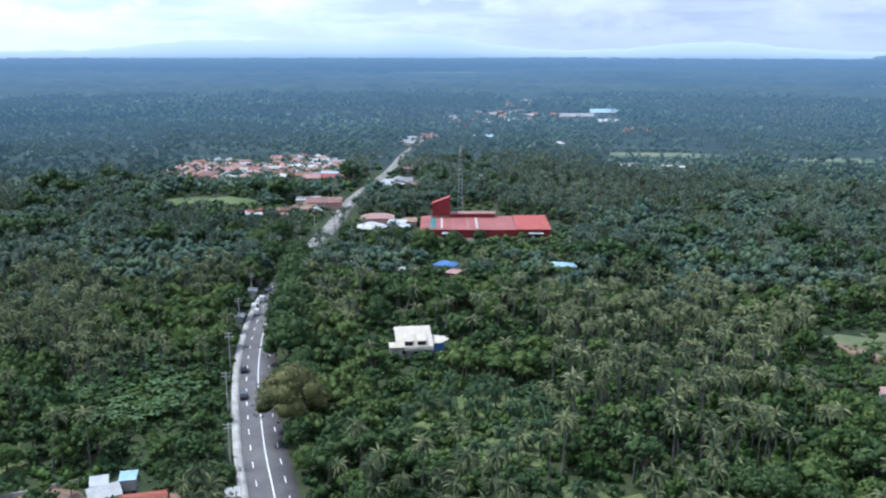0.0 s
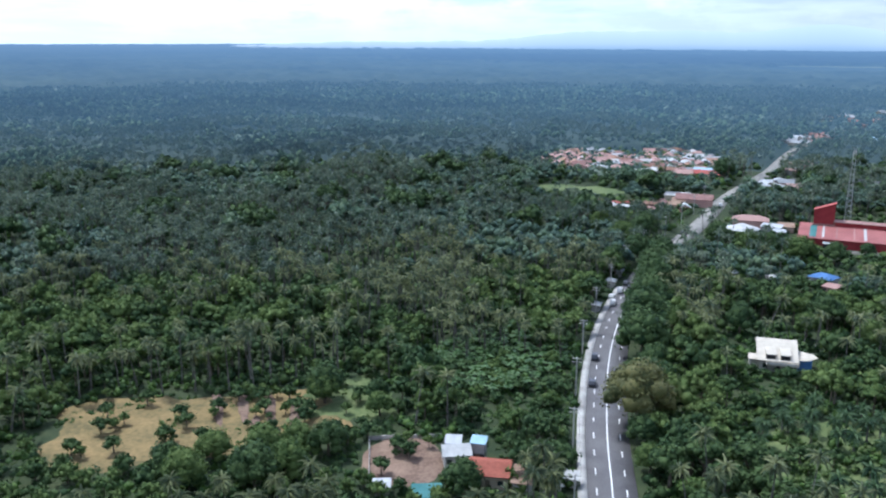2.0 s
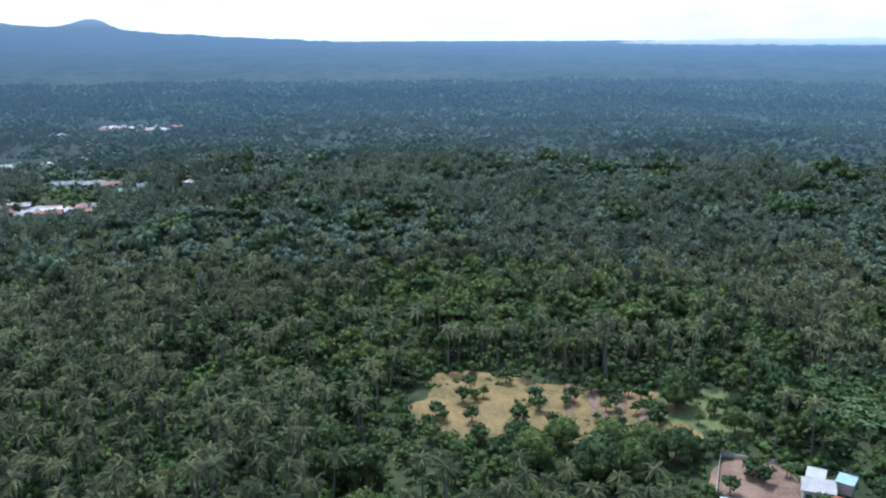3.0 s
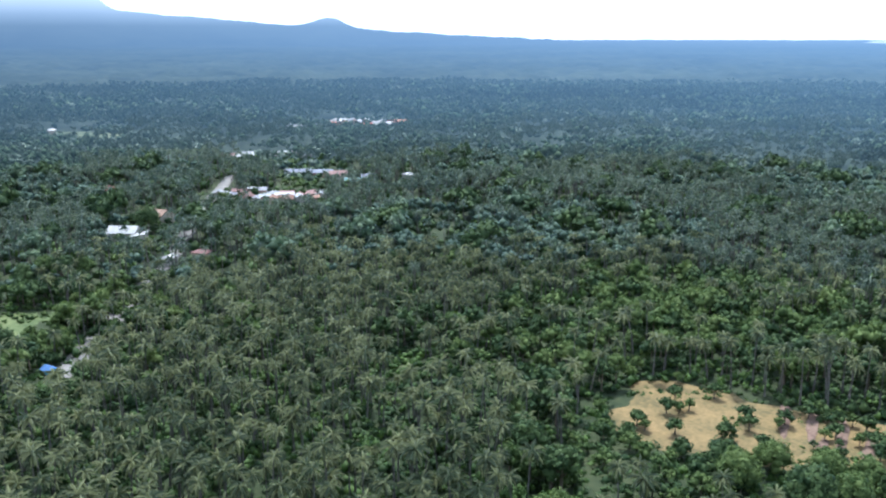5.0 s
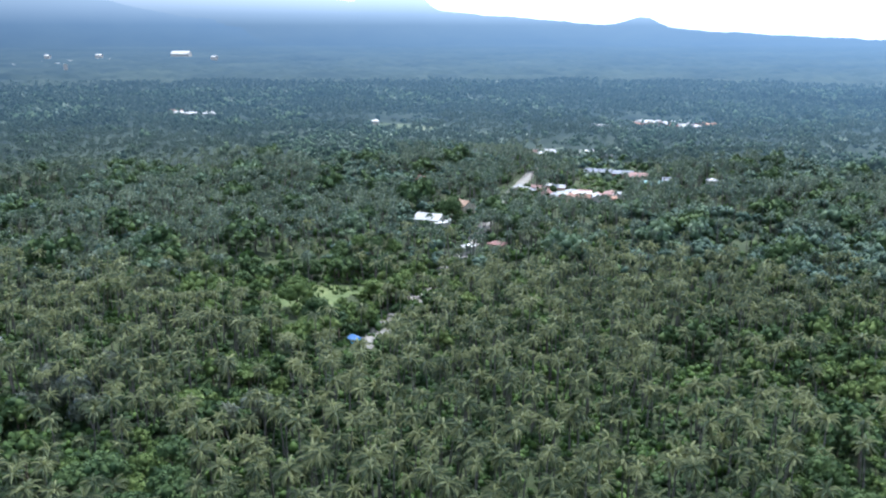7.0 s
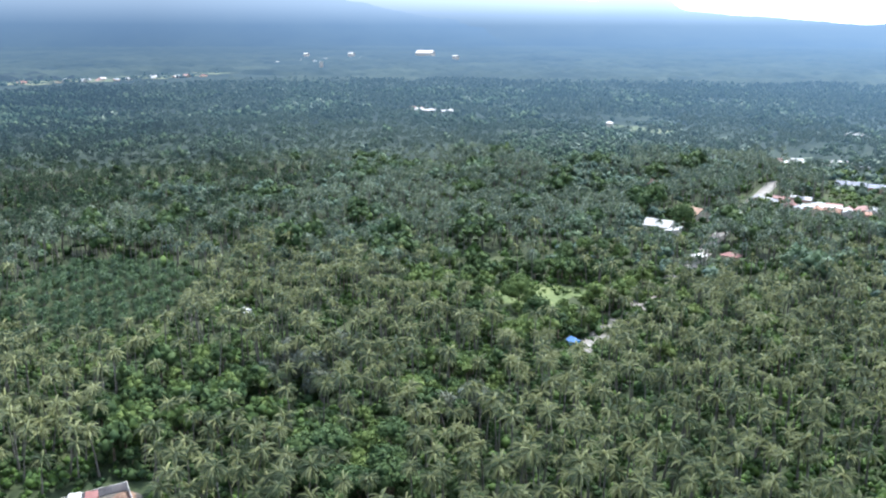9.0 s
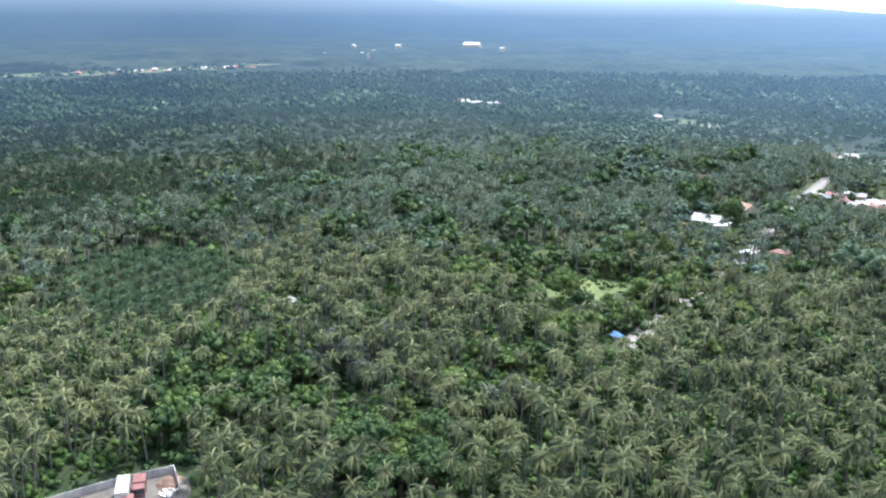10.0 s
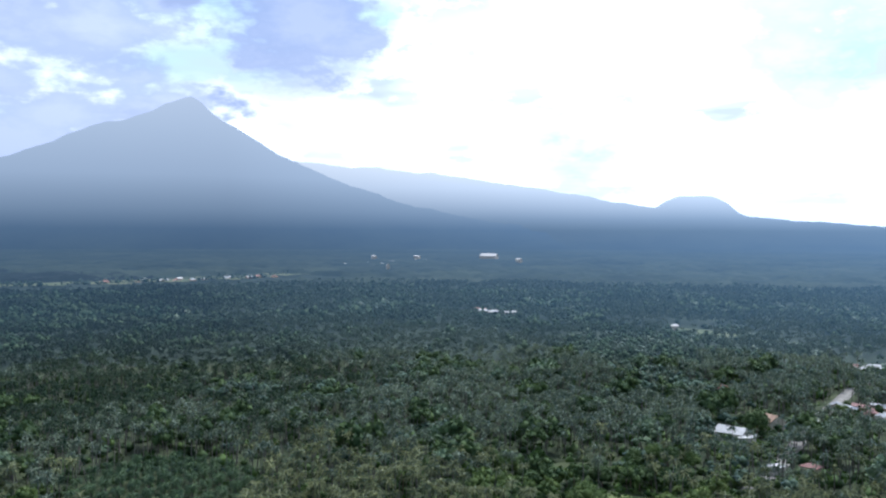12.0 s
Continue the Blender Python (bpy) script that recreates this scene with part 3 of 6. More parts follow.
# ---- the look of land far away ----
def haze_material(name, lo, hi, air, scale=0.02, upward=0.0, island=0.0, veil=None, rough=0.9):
    """Distant growth with haze painted in as a glow; air: its colours; veil: how much it covers, by distance (or by
    height, if upward).
    """
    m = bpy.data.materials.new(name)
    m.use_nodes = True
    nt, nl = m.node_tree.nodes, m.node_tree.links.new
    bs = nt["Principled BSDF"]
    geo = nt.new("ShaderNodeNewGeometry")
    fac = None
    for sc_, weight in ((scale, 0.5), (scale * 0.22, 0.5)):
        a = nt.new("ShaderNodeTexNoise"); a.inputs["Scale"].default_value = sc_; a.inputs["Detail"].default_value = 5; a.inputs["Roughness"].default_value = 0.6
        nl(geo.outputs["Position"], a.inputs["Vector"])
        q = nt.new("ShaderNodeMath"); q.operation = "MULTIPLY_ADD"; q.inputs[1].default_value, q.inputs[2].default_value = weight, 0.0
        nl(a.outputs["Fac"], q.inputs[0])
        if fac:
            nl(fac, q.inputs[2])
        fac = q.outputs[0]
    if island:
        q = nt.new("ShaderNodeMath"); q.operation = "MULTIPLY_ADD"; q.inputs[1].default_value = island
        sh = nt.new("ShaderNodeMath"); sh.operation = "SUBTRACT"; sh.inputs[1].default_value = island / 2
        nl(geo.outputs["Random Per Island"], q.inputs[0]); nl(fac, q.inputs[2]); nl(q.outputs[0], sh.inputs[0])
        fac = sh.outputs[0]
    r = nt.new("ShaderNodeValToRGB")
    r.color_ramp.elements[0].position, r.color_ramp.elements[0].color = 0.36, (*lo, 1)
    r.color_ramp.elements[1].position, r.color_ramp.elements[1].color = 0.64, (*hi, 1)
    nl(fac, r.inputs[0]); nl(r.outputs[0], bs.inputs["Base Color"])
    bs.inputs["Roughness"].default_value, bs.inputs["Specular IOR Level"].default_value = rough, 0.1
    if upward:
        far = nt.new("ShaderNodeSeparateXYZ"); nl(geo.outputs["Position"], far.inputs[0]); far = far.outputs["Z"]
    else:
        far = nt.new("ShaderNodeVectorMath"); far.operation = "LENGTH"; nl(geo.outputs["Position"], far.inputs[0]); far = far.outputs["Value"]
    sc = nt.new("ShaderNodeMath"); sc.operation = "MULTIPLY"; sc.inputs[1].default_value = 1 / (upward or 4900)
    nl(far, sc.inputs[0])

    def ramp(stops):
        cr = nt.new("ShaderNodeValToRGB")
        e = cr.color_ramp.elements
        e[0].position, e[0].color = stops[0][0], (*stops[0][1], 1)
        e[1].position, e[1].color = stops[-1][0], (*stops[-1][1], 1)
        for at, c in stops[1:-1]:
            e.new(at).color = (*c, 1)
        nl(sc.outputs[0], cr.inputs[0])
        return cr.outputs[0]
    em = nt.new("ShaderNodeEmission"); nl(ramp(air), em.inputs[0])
    # the painted haze glows brighter northwards, dimmer southwards where cloud shade lies
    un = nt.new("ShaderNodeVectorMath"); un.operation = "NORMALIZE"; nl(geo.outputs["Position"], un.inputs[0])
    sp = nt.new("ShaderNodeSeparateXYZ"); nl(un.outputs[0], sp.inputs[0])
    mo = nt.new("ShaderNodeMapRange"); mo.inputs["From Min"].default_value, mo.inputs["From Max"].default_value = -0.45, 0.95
    mo.inputs["To Min"].default_value, mo.inputs["To Max"].default_value = HAZE_SOUTH, HAZE_NORTH
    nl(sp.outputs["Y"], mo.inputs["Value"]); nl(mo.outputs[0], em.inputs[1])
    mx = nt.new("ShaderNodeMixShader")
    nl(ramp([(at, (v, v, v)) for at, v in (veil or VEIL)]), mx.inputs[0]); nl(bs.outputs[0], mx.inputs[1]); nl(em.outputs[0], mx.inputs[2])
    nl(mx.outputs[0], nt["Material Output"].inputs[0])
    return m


HAZE_SOUTH, HAZE_NORTH = 0.54, 1.5
# glow colours of the painted haze, by height on the slopes, else by distance
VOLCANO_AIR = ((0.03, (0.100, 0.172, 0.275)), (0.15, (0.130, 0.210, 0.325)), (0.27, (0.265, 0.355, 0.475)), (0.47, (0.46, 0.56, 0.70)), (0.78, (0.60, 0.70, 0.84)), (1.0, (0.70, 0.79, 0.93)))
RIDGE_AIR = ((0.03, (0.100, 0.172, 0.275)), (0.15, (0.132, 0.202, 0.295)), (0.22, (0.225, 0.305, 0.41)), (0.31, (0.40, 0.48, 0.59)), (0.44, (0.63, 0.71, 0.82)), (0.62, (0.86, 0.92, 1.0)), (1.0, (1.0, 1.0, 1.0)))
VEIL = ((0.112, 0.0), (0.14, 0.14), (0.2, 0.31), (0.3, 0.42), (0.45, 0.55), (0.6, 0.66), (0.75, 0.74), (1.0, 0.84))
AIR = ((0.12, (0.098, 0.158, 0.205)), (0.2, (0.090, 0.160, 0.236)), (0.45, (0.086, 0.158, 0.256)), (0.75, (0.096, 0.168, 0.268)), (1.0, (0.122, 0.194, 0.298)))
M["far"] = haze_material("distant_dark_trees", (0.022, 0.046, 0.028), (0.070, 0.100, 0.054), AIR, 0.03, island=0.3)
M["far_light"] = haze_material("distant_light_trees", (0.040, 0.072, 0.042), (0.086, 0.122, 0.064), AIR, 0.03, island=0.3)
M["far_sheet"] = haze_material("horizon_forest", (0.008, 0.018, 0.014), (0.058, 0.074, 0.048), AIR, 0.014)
M["far_sheet_shaded"] = haze_material("shaded_horizon_forest", (0.005, 0.010, 0.010), (0.018, 0.026, 0.020), AIR, 0.014)
M["far_palm_shaded"] = haze_material("distant_shaded_palms", (0.014, 0.030, 0.024), (0.062, 0.088, 0.060), AIR, 0.03, island=0.4, rough=0.6)
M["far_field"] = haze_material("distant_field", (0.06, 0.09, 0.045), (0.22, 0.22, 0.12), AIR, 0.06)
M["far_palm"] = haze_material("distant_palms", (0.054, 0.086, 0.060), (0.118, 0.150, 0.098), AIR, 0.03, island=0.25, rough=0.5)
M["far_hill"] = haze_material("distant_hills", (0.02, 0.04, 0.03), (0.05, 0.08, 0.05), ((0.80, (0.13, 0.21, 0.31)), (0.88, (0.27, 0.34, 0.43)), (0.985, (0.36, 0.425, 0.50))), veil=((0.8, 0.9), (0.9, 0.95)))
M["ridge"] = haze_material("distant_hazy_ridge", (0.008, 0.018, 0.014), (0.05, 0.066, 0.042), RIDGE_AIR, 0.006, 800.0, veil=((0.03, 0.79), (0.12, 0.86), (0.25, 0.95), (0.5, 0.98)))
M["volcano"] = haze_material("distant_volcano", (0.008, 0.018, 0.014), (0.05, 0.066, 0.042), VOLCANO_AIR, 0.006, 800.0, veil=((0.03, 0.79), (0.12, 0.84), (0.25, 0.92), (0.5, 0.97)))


# meadows far among the palms, their material glowing with painted haze
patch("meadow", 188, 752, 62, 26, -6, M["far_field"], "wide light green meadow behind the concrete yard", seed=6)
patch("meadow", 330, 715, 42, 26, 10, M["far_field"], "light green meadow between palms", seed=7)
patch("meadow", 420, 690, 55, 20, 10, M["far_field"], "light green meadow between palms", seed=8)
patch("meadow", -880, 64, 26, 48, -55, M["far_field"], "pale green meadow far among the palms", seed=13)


# ---- where the plants stand ----
def sites(cell, r0, r1, a0=-40, a1=136, jitter=0.42, turn=0.35):
    """A loose grid of places between two distances, in the sector that the camera sees."""
    n = int((2 * r1 + 130) / cell) + 1
    i, j = np.meshgrid(np.arange(n), np.arange(n))
    u, w = (i.ravel() - n / 2) * cell, (j.ravel() - n / 2) * cell
    c, s = math.cos(turn), math.sin(turn)
    x, y = c * u - s * w, s * u + c * w
    r, a = np.hypot(x, y), np.degrees(np.arctan2(-x, y))
    rr = r + 110 * (value_noise(x, y, 80, 61) - 0.5) * np.clip((r - 200) / 250, 0, 1)
    m = (rr >= r0) & (rr < r1) & (a > a0) & (a < a1)
    x, y = x[m], y[m]
    return x + rng.uniform(-jitter, jitter, len(x)) * cell, y + rng.uniform(-jitter, jitter, len(x)) * cell


BROAD = (   # groves of broadleaved trees: centre, half depth outwards, half width, share
    (-66, 186, 30, 16, 0.97), (-94, 178, 18, 10, 0.9), (-57, 164, 14, 14, 0.9), (-86, 273, 38, 22, 0.8), (-24, 215, 48, 26, 0.95), (-20, 168, 20, 10, 0.9), (14, 243, 28, 18, 0.9), (97, 198, 60, 18, 0.85),
    (40, 182, 20, 9, 0.85), (-103, 356, 34, 52, 0.9), (4, 345, 38, 48, 0.85), (-191, 206, 40, 58, 0.85), (-145, 116, 22, 12, 0.9), (-111, 127, 16, 24, 0.95), (-104, 197, 36, 20, 0.9),
    (-150, 104, 60, 9, 0.7), (-186, 132, 26, 16, 0.8), (-207, 201, 36, 34, 0.85), (-193, -94, 28, 22, 0.85), (-163, -45, 22, 12, 0.85), (-298, -38, 20, 26, 0.9), (-214, -28, 22, 13, 0.75),
    (10, 420, 50, 50, 0.6), (-60, 560, 60, 40, 0.8), (128, 205, 40, 26, 0.8), (-330, -10, 24, 30, 0.8), (-420, 60, 30, 40, 0.7), (-330, 235, 50, 60, 0.6), (140, 330, 50, 40, 0.6))
PALMS = (   # stands of coconut palms with hardly another tree
    (52, 232, 66, 40), (-92, 242, 40, 22), (-237, 258, 17, 70), (-182, 58, 56, 36), (-282, 95, 44, 56), (-181, -133, 50, 20), (-480, -51, 150, 50), (-216, 22, 44, 24), (-110, 320, 30, 40))


CLOUD_SHADE = ((-500, -330, 240, 95), (-900, -700, 500, 190), (-260, 640, 60, 160), (-700, 900, 90, 500))      # where cloud shadow is painted as darker palms and trees


def oval(x, y, cx, cy, deep, wide):
    """1 in the middle of an oval that points outwards, falling to 0 beyond its uneven rim."""
    d = math.hypot(cx, cy)
    u, w = ((x - cx) * cx + (y - cy) * cy) / d / deep, ((x - cx) * cy - (y - cy) * cx) / d / wide
    return np.clip((1.25 + 0.5 * (value_noise(x, y, 13, 6) - 0.5) - np.sqrt(u * u + w * w)) * 3.0, 0, 1)


def broad_share(x, y):
    """How much of the wood is broadleaved here (0 to 1): belts and groves among the palms."""
    r = np.hypot(x, y)
    q = 0.5 * value_noise(x, y, 110, 1) + 0.3 * value_noise(x, y, 44, 4) + 0.2 * value_noise(x, y, 18, 14)
    q = np.clip((q - 0.50) * 6.0, 0.03, 0.85) * np.interp(r, (150, 420), (0.55, 1.0))
    for cx, cy, deep, wide in PALMS:
        q = q * (1 - 0.9 * oval(x, y, cx, cy, deep, wide))
    for cx, cy, deep, wide, amount in BROAD:
        q = np.maximum(q, amount * oval(x, y, cx, cy, deep, wide))
    return q


# picks plants whose colour is darkened to stand in for cloud shadow
def in_cloud_shade(x, y):
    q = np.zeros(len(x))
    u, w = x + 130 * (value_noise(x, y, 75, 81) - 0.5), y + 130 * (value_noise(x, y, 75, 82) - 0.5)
    for d in CLOUD_SHADE:
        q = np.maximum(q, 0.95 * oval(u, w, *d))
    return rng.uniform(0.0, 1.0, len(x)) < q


def free(x, y, low_ok=False):
    bad = (value_noise(x, y, 24, 31) > 0.84) & (not low_ok)
    bad |= in_clear(x, y, 1.0, BARE if low_ok else None) | road_gap(x, y, HIGHWAY[:68], 8.5 if low_ok else 11.0) | road_gap(x, y, HIGHWAY[68:215], 8.0) | road_gap(x, y, HIGHWAY[215:], 8.0) | road_gap(x, y, LANE, 2.2) | road_gap(x, y, LANE[66:84], 7.0)
    if not low_ok:
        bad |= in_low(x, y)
    return ~bad


CROWN_NEAR = [palm_crown(s, 40, 5, 3.5, 0.37) for s in range(5)]
CROWN_A = [palm_crown(20 + s, 23, 3, 3.4, 0.48, hang=0.92) for s in range(5)]
CROWN_B = [palm_crown(40 + s, 12, 2, 3.3, 0.95, False, hang=0.8) for s in range(4)]
CROWN_C = [palm_crown(60 + s, 7, 1, 3.6, 2.1, False, hang=0.6) for s in range(4)]
LEAF_NEAR = [leaf_crown(80 + s, 16, 640, 0.55) for s in range(4)]
LEAF_A = [leaf_crown(90 + s, 9, 120, 1.0, low=True) for s in range(4)]
LEAF_B = [leaf_crown(100 + s, 5, 44, 0.95, low=True) for s in range(4)]
LEAF_M = [leaf_crown(105 + s, 3, 14, 1.3, low=True) for s in range(4)]
LEAF_C = [leaf_crown(110 + s, 1, 5, 2.4, low=True) for s in range(4)]
SHRUB_A = [leaf_crown(120 + s, 2, 22, 1.3, low=True) for s in range(4)]
SHRUB_B = [leaf_crown(130 + s, 1, 8, 1.8, low=True) for s in range(4)]
TRUNK = [trunk_shape(6, 2)]
TRUNK_LO = [trunk_shape(3, 1)]


def palm_wood(name, x, y, crowns, trunks, label, mats):
    """Many palms; mats: the near, the haze-tinted farther and the cloud-shaded colour, which mingle where they meet."""
    n = len(x)
    h = 8.5 + 6.5 * value_noise(x, y, 55, 8) + rng.uniform(-3.5, 3.5, n)
    r = np.hypot(x, y)
    g = ground_height(r)
    lean = rng.normal(0, 0.9, (n, 2))
    which, turn, size = rng.integers(len(crowns), size=n), rng.uniform(0, 6.28, n), rng.uniform(0.8, 1.14, n)
    kind = np.where(in_cloud_shade(x, y), 2, (r + 90 * (value_noise(x, y, 9, 41) - 0.5) + 60 * (value_noise(x, y, 45, 43) - 0.5) > 345).astype(int))
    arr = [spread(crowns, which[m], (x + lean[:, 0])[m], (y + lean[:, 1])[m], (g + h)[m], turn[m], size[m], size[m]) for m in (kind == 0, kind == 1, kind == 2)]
    mats = list(mats)
    if trunks:
        arr.append(spread(trunks, np.zeros(n, int), x, y, g, turn, 0.95 * size, h, lean)); mats.append(M["bark"])
    return stuff(name, arr, mats, label, "palm trees")


def leaf_wood(name, x, y, crowns, label, hmin, hmax, rmin, rmax, mats, trunks=None, category="trees"):
    """Many broadleaved crowns; the materials follow one another in patches, each kind keeping loosely together."""
    n = len(x)
    r = rmin + (rmax - rmin) * rng.uniform(0, 1, n) ** 1.4
    h = hmin + (hmax - hmin) * np.clip(0.65 * (r - rmin) / max(rmax - rmin, 0.01) + rng.uniform(0, 0.35, n), 0, 1)
    g = ground_height(np.hypot(x, y))
    kind = np.clip((value_noise(x, y, 21, 11) * 0.45 + rng.uniform(0, 0.55, n)) * 1.15 - 0.075, 0, 0.999)
    # the first, darkest leaf colour wherever cloud shadow is painted
    kind = np.where(in_cloud_shade(x, y), 0, (kind * len(mats)).astype(int))
    which, turn = rng.integers(len(crowns), size=n), rng.uniform(0, 6.28, n)
    arr = []
    for k in range(len(mats)):
        m = kind == k
        arr.append(spread(crowns, which[m], x[m], y[m], (g + h - r * 0.75)[m], turn[m], r[m], r[m] * rng.uniform(0.8, 1.25, m.sum())))
    mats = list(mats)
    if trunks:
        arr.append(spread(trunks, np.zeros(n, int), x, y, g, turn, r * 0.28, h * 0.8)); mats.append(M["wood"])
    return stuff(name, arr, mats, label, category)


def wood(cell, r0, r1):
    """Places for palms and for broadleaved trees between two distances."""
    x, y = sites(cell, r0, r1)
    ok = free(x, y)
    x, y = x[ok], y[ok]
    isb = rng.uniform(0, 1, len(x)) < broad_share(x, y)
    return x[~isb], y[~isb], x[isb], y[isb]


# coconut palms and broadleaved trees, near to far
px, py, bx, by = wood(5.35, 118, 330)
near = np.argsort(np.hypot(px, py) + np.where(np.hypot(px, py) < 128, 900, 0))[:300]
NEAR_PALMS = np.stack([px[near], py[near]], 1)
rest = np.ones(len(px), bool); rest[near] = False
palm_wood("coconut_grove", px[rest], py[rest], CROWN_A, TRUNK, "dense grove of tall coconut palms with olive green fronds", [M["palm"], M["palm_mid"], M["palm_shaded"]])
bo = np.argsort(np.hypot(bx, by) + np.where(np.hypot(bx, by) < 128, 900, 0))
NEAR_BROAD = np.stack([bx[bo[:110]], by[bo[:110]]], 1)
bx, by = bx[bo[110:]], by[bo[110:]]
leaf_wood("broadleaf_wood", bx, by, LEAF_A, "mixed broadleaved trees with rounded green crowns", 4.5, 12.5, 2.0, 5.2, (M["leaf_dark"], M["leaf"], M["leaf_dark"], M["leaf"], M["leaf_light"]), TRUNK_LO)
px, py, bx, by = wood(6.0, 330, 620)
palm_wood("coconut_grove", px, py, CROWN_B, TRUNK_LO, "wide plantation of coconut palms in the middle distance", [M["palm"], M["palm_mid"], M["palm_shaded"]])
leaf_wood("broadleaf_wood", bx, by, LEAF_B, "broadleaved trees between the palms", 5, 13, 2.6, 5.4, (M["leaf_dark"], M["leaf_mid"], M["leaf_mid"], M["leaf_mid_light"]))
# from here outwards haze is painted into the plant materials as a glow
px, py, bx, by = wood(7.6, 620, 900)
palm_wood("backdrop_palms", px, py, CROWN_B, None, "far plantation of coconut palms", [M["far_palm"], M["far_palm"], M["far_palm_shaded"]])
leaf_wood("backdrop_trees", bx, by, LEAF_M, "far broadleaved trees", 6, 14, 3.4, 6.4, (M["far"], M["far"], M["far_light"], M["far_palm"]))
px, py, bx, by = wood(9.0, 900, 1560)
palm_wood("backdrop_palms", px, py, CROWN_C, None, "far plantation of coconut palms", [M["far_palm"], M["far_palm"], M["far_palm_shaded"]])
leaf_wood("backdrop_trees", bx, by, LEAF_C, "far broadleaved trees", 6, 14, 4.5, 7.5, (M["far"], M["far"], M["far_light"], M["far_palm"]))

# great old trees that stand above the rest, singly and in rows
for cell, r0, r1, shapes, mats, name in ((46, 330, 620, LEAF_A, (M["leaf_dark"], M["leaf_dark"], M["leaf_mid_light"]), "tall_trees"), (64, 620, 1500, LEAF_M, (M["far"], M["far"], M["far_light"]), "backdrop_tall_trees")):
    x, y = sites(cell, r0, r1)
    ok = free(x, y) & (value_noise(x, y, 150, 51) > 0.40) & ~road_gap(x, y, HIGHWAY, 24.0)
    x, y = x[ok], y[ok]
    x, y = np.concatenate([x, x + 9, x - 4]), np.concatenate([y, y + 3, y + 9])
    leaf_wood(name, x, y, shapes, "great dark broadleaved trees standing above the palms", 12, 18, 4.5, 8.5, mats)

# low trees in the camera's sightlines to clearings
x, y = sites(5.6, 130, 640)
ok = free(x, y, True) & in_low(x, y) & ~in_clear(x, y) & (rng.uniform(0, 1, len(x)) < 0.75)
m = np.hypot(x, y) < 330
for q, shp in ((ok & m, LEAF_A), (ok & ~m, LEAF_B)):
    leaf_wood("low_wood", x[q], y[q], shp, "low bushy trees and saplings round the clearings", 2.6, 5.4, 1.9, 3.4, (M["leaf"], M["leaf_dark"]), TRUNK_LO)

# undergrowth: high under the palms, low in the camera's sightlines, knee-high round the houses
def undergrowth(cell, r0, r1, shapes, hi, r_lo, r_hi, label):
    x, y = sites(cell, r0, r1)
    ok = free(x, y, True)
    x, y = x[ok], y[ok]
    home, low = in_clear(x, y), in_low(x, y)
    # darker leaf colours here deepen the shade in gaps between palms
    for m, h in ((~home & ~low, hi), (~home & low, 0.55 * hi), (home, 1.3)):
        if m.any():
            leaf_wood("undergrowth", x[m], y[m], shapes, label, 0.3 * h, h, r_lo if h > 1.3 else 0.8, r_hi if h > 1.3 else 1.3, (M["leaf_dark"], M["shrub"]), category="shrubs")


undergrowth(3.6, 118, 255, SHRUB_A, 3.6, 1.5, 2.9, "thick green shrubs and saplings under the palms")
undergrowth(5.0, 255, 340, SHRUB_A, 4.0, 1.9, 3.4, "green shrubs and saplings between the palms")
undergrowth(9.4, 340, 640, SHRUB_B, 5.0, 2.6, 4.8, "shrubs between far palms")


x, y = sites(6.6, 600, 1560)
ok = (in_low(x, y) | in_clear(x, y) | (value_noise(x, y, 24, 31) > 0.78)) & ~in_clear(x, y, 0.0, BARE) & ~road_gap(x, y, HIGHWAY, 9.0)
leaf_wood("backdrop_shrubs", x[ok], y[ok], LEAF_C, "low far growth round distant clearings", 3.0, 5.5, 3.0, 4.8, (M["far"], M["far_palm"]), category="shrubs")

# gardens round the farther houses
x, y = sites(5.6, 340, 780)
ok = in_clear(x, y) & ~in_clear(x, y, 0.0, BARE) & ~road_gap(x, y, HIGHWAY, 8.5) & ~road_gap(x, y, LANE, 5.0) & ~((np.abs(x - 22) < 36) & (np.abs(y - 438) < 20)) & (((x + 140) / 66) ** 2 + ((y - 662) / 60) ** 2 > 1)
leaf_wood("garden_shrubs", x[ok], y[ok], SHRUB_B, "low shrubs and hedges round the houses", 1.2, 3.0, 1.6, 3.0, (M["leaf_dark"], M["leaf_mid"], M["leaf_mid_light"]), category="shrubs")

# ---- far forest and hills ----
# beyond 620 m the ground also takes a material with painted haze
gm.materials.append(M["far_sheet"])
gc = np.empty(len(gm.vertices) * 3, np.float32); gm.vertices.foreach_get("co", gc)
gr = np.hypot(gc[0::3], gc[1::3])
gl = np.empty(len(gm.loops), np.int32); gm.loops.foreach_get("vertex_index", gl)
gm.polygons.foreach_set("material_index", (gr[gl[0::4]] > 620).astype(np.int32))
FAR_FIELDS = ((-1360, -1075, 60, 50, 146), (-1455, -1000, 66, 60, 146), (-1560, -915, 66, 55, 148), (-1690, -850, 76, 66, 150), (-1860, -780, 70, 55, 152), (0, 2630, 170, 45, 0), (1000, 1880, 80, 36, -28), (1240, 1750, 70, 36, -28), (719, 1107, 60, 22, -20), (1400, 1780, 150, 40, -30))


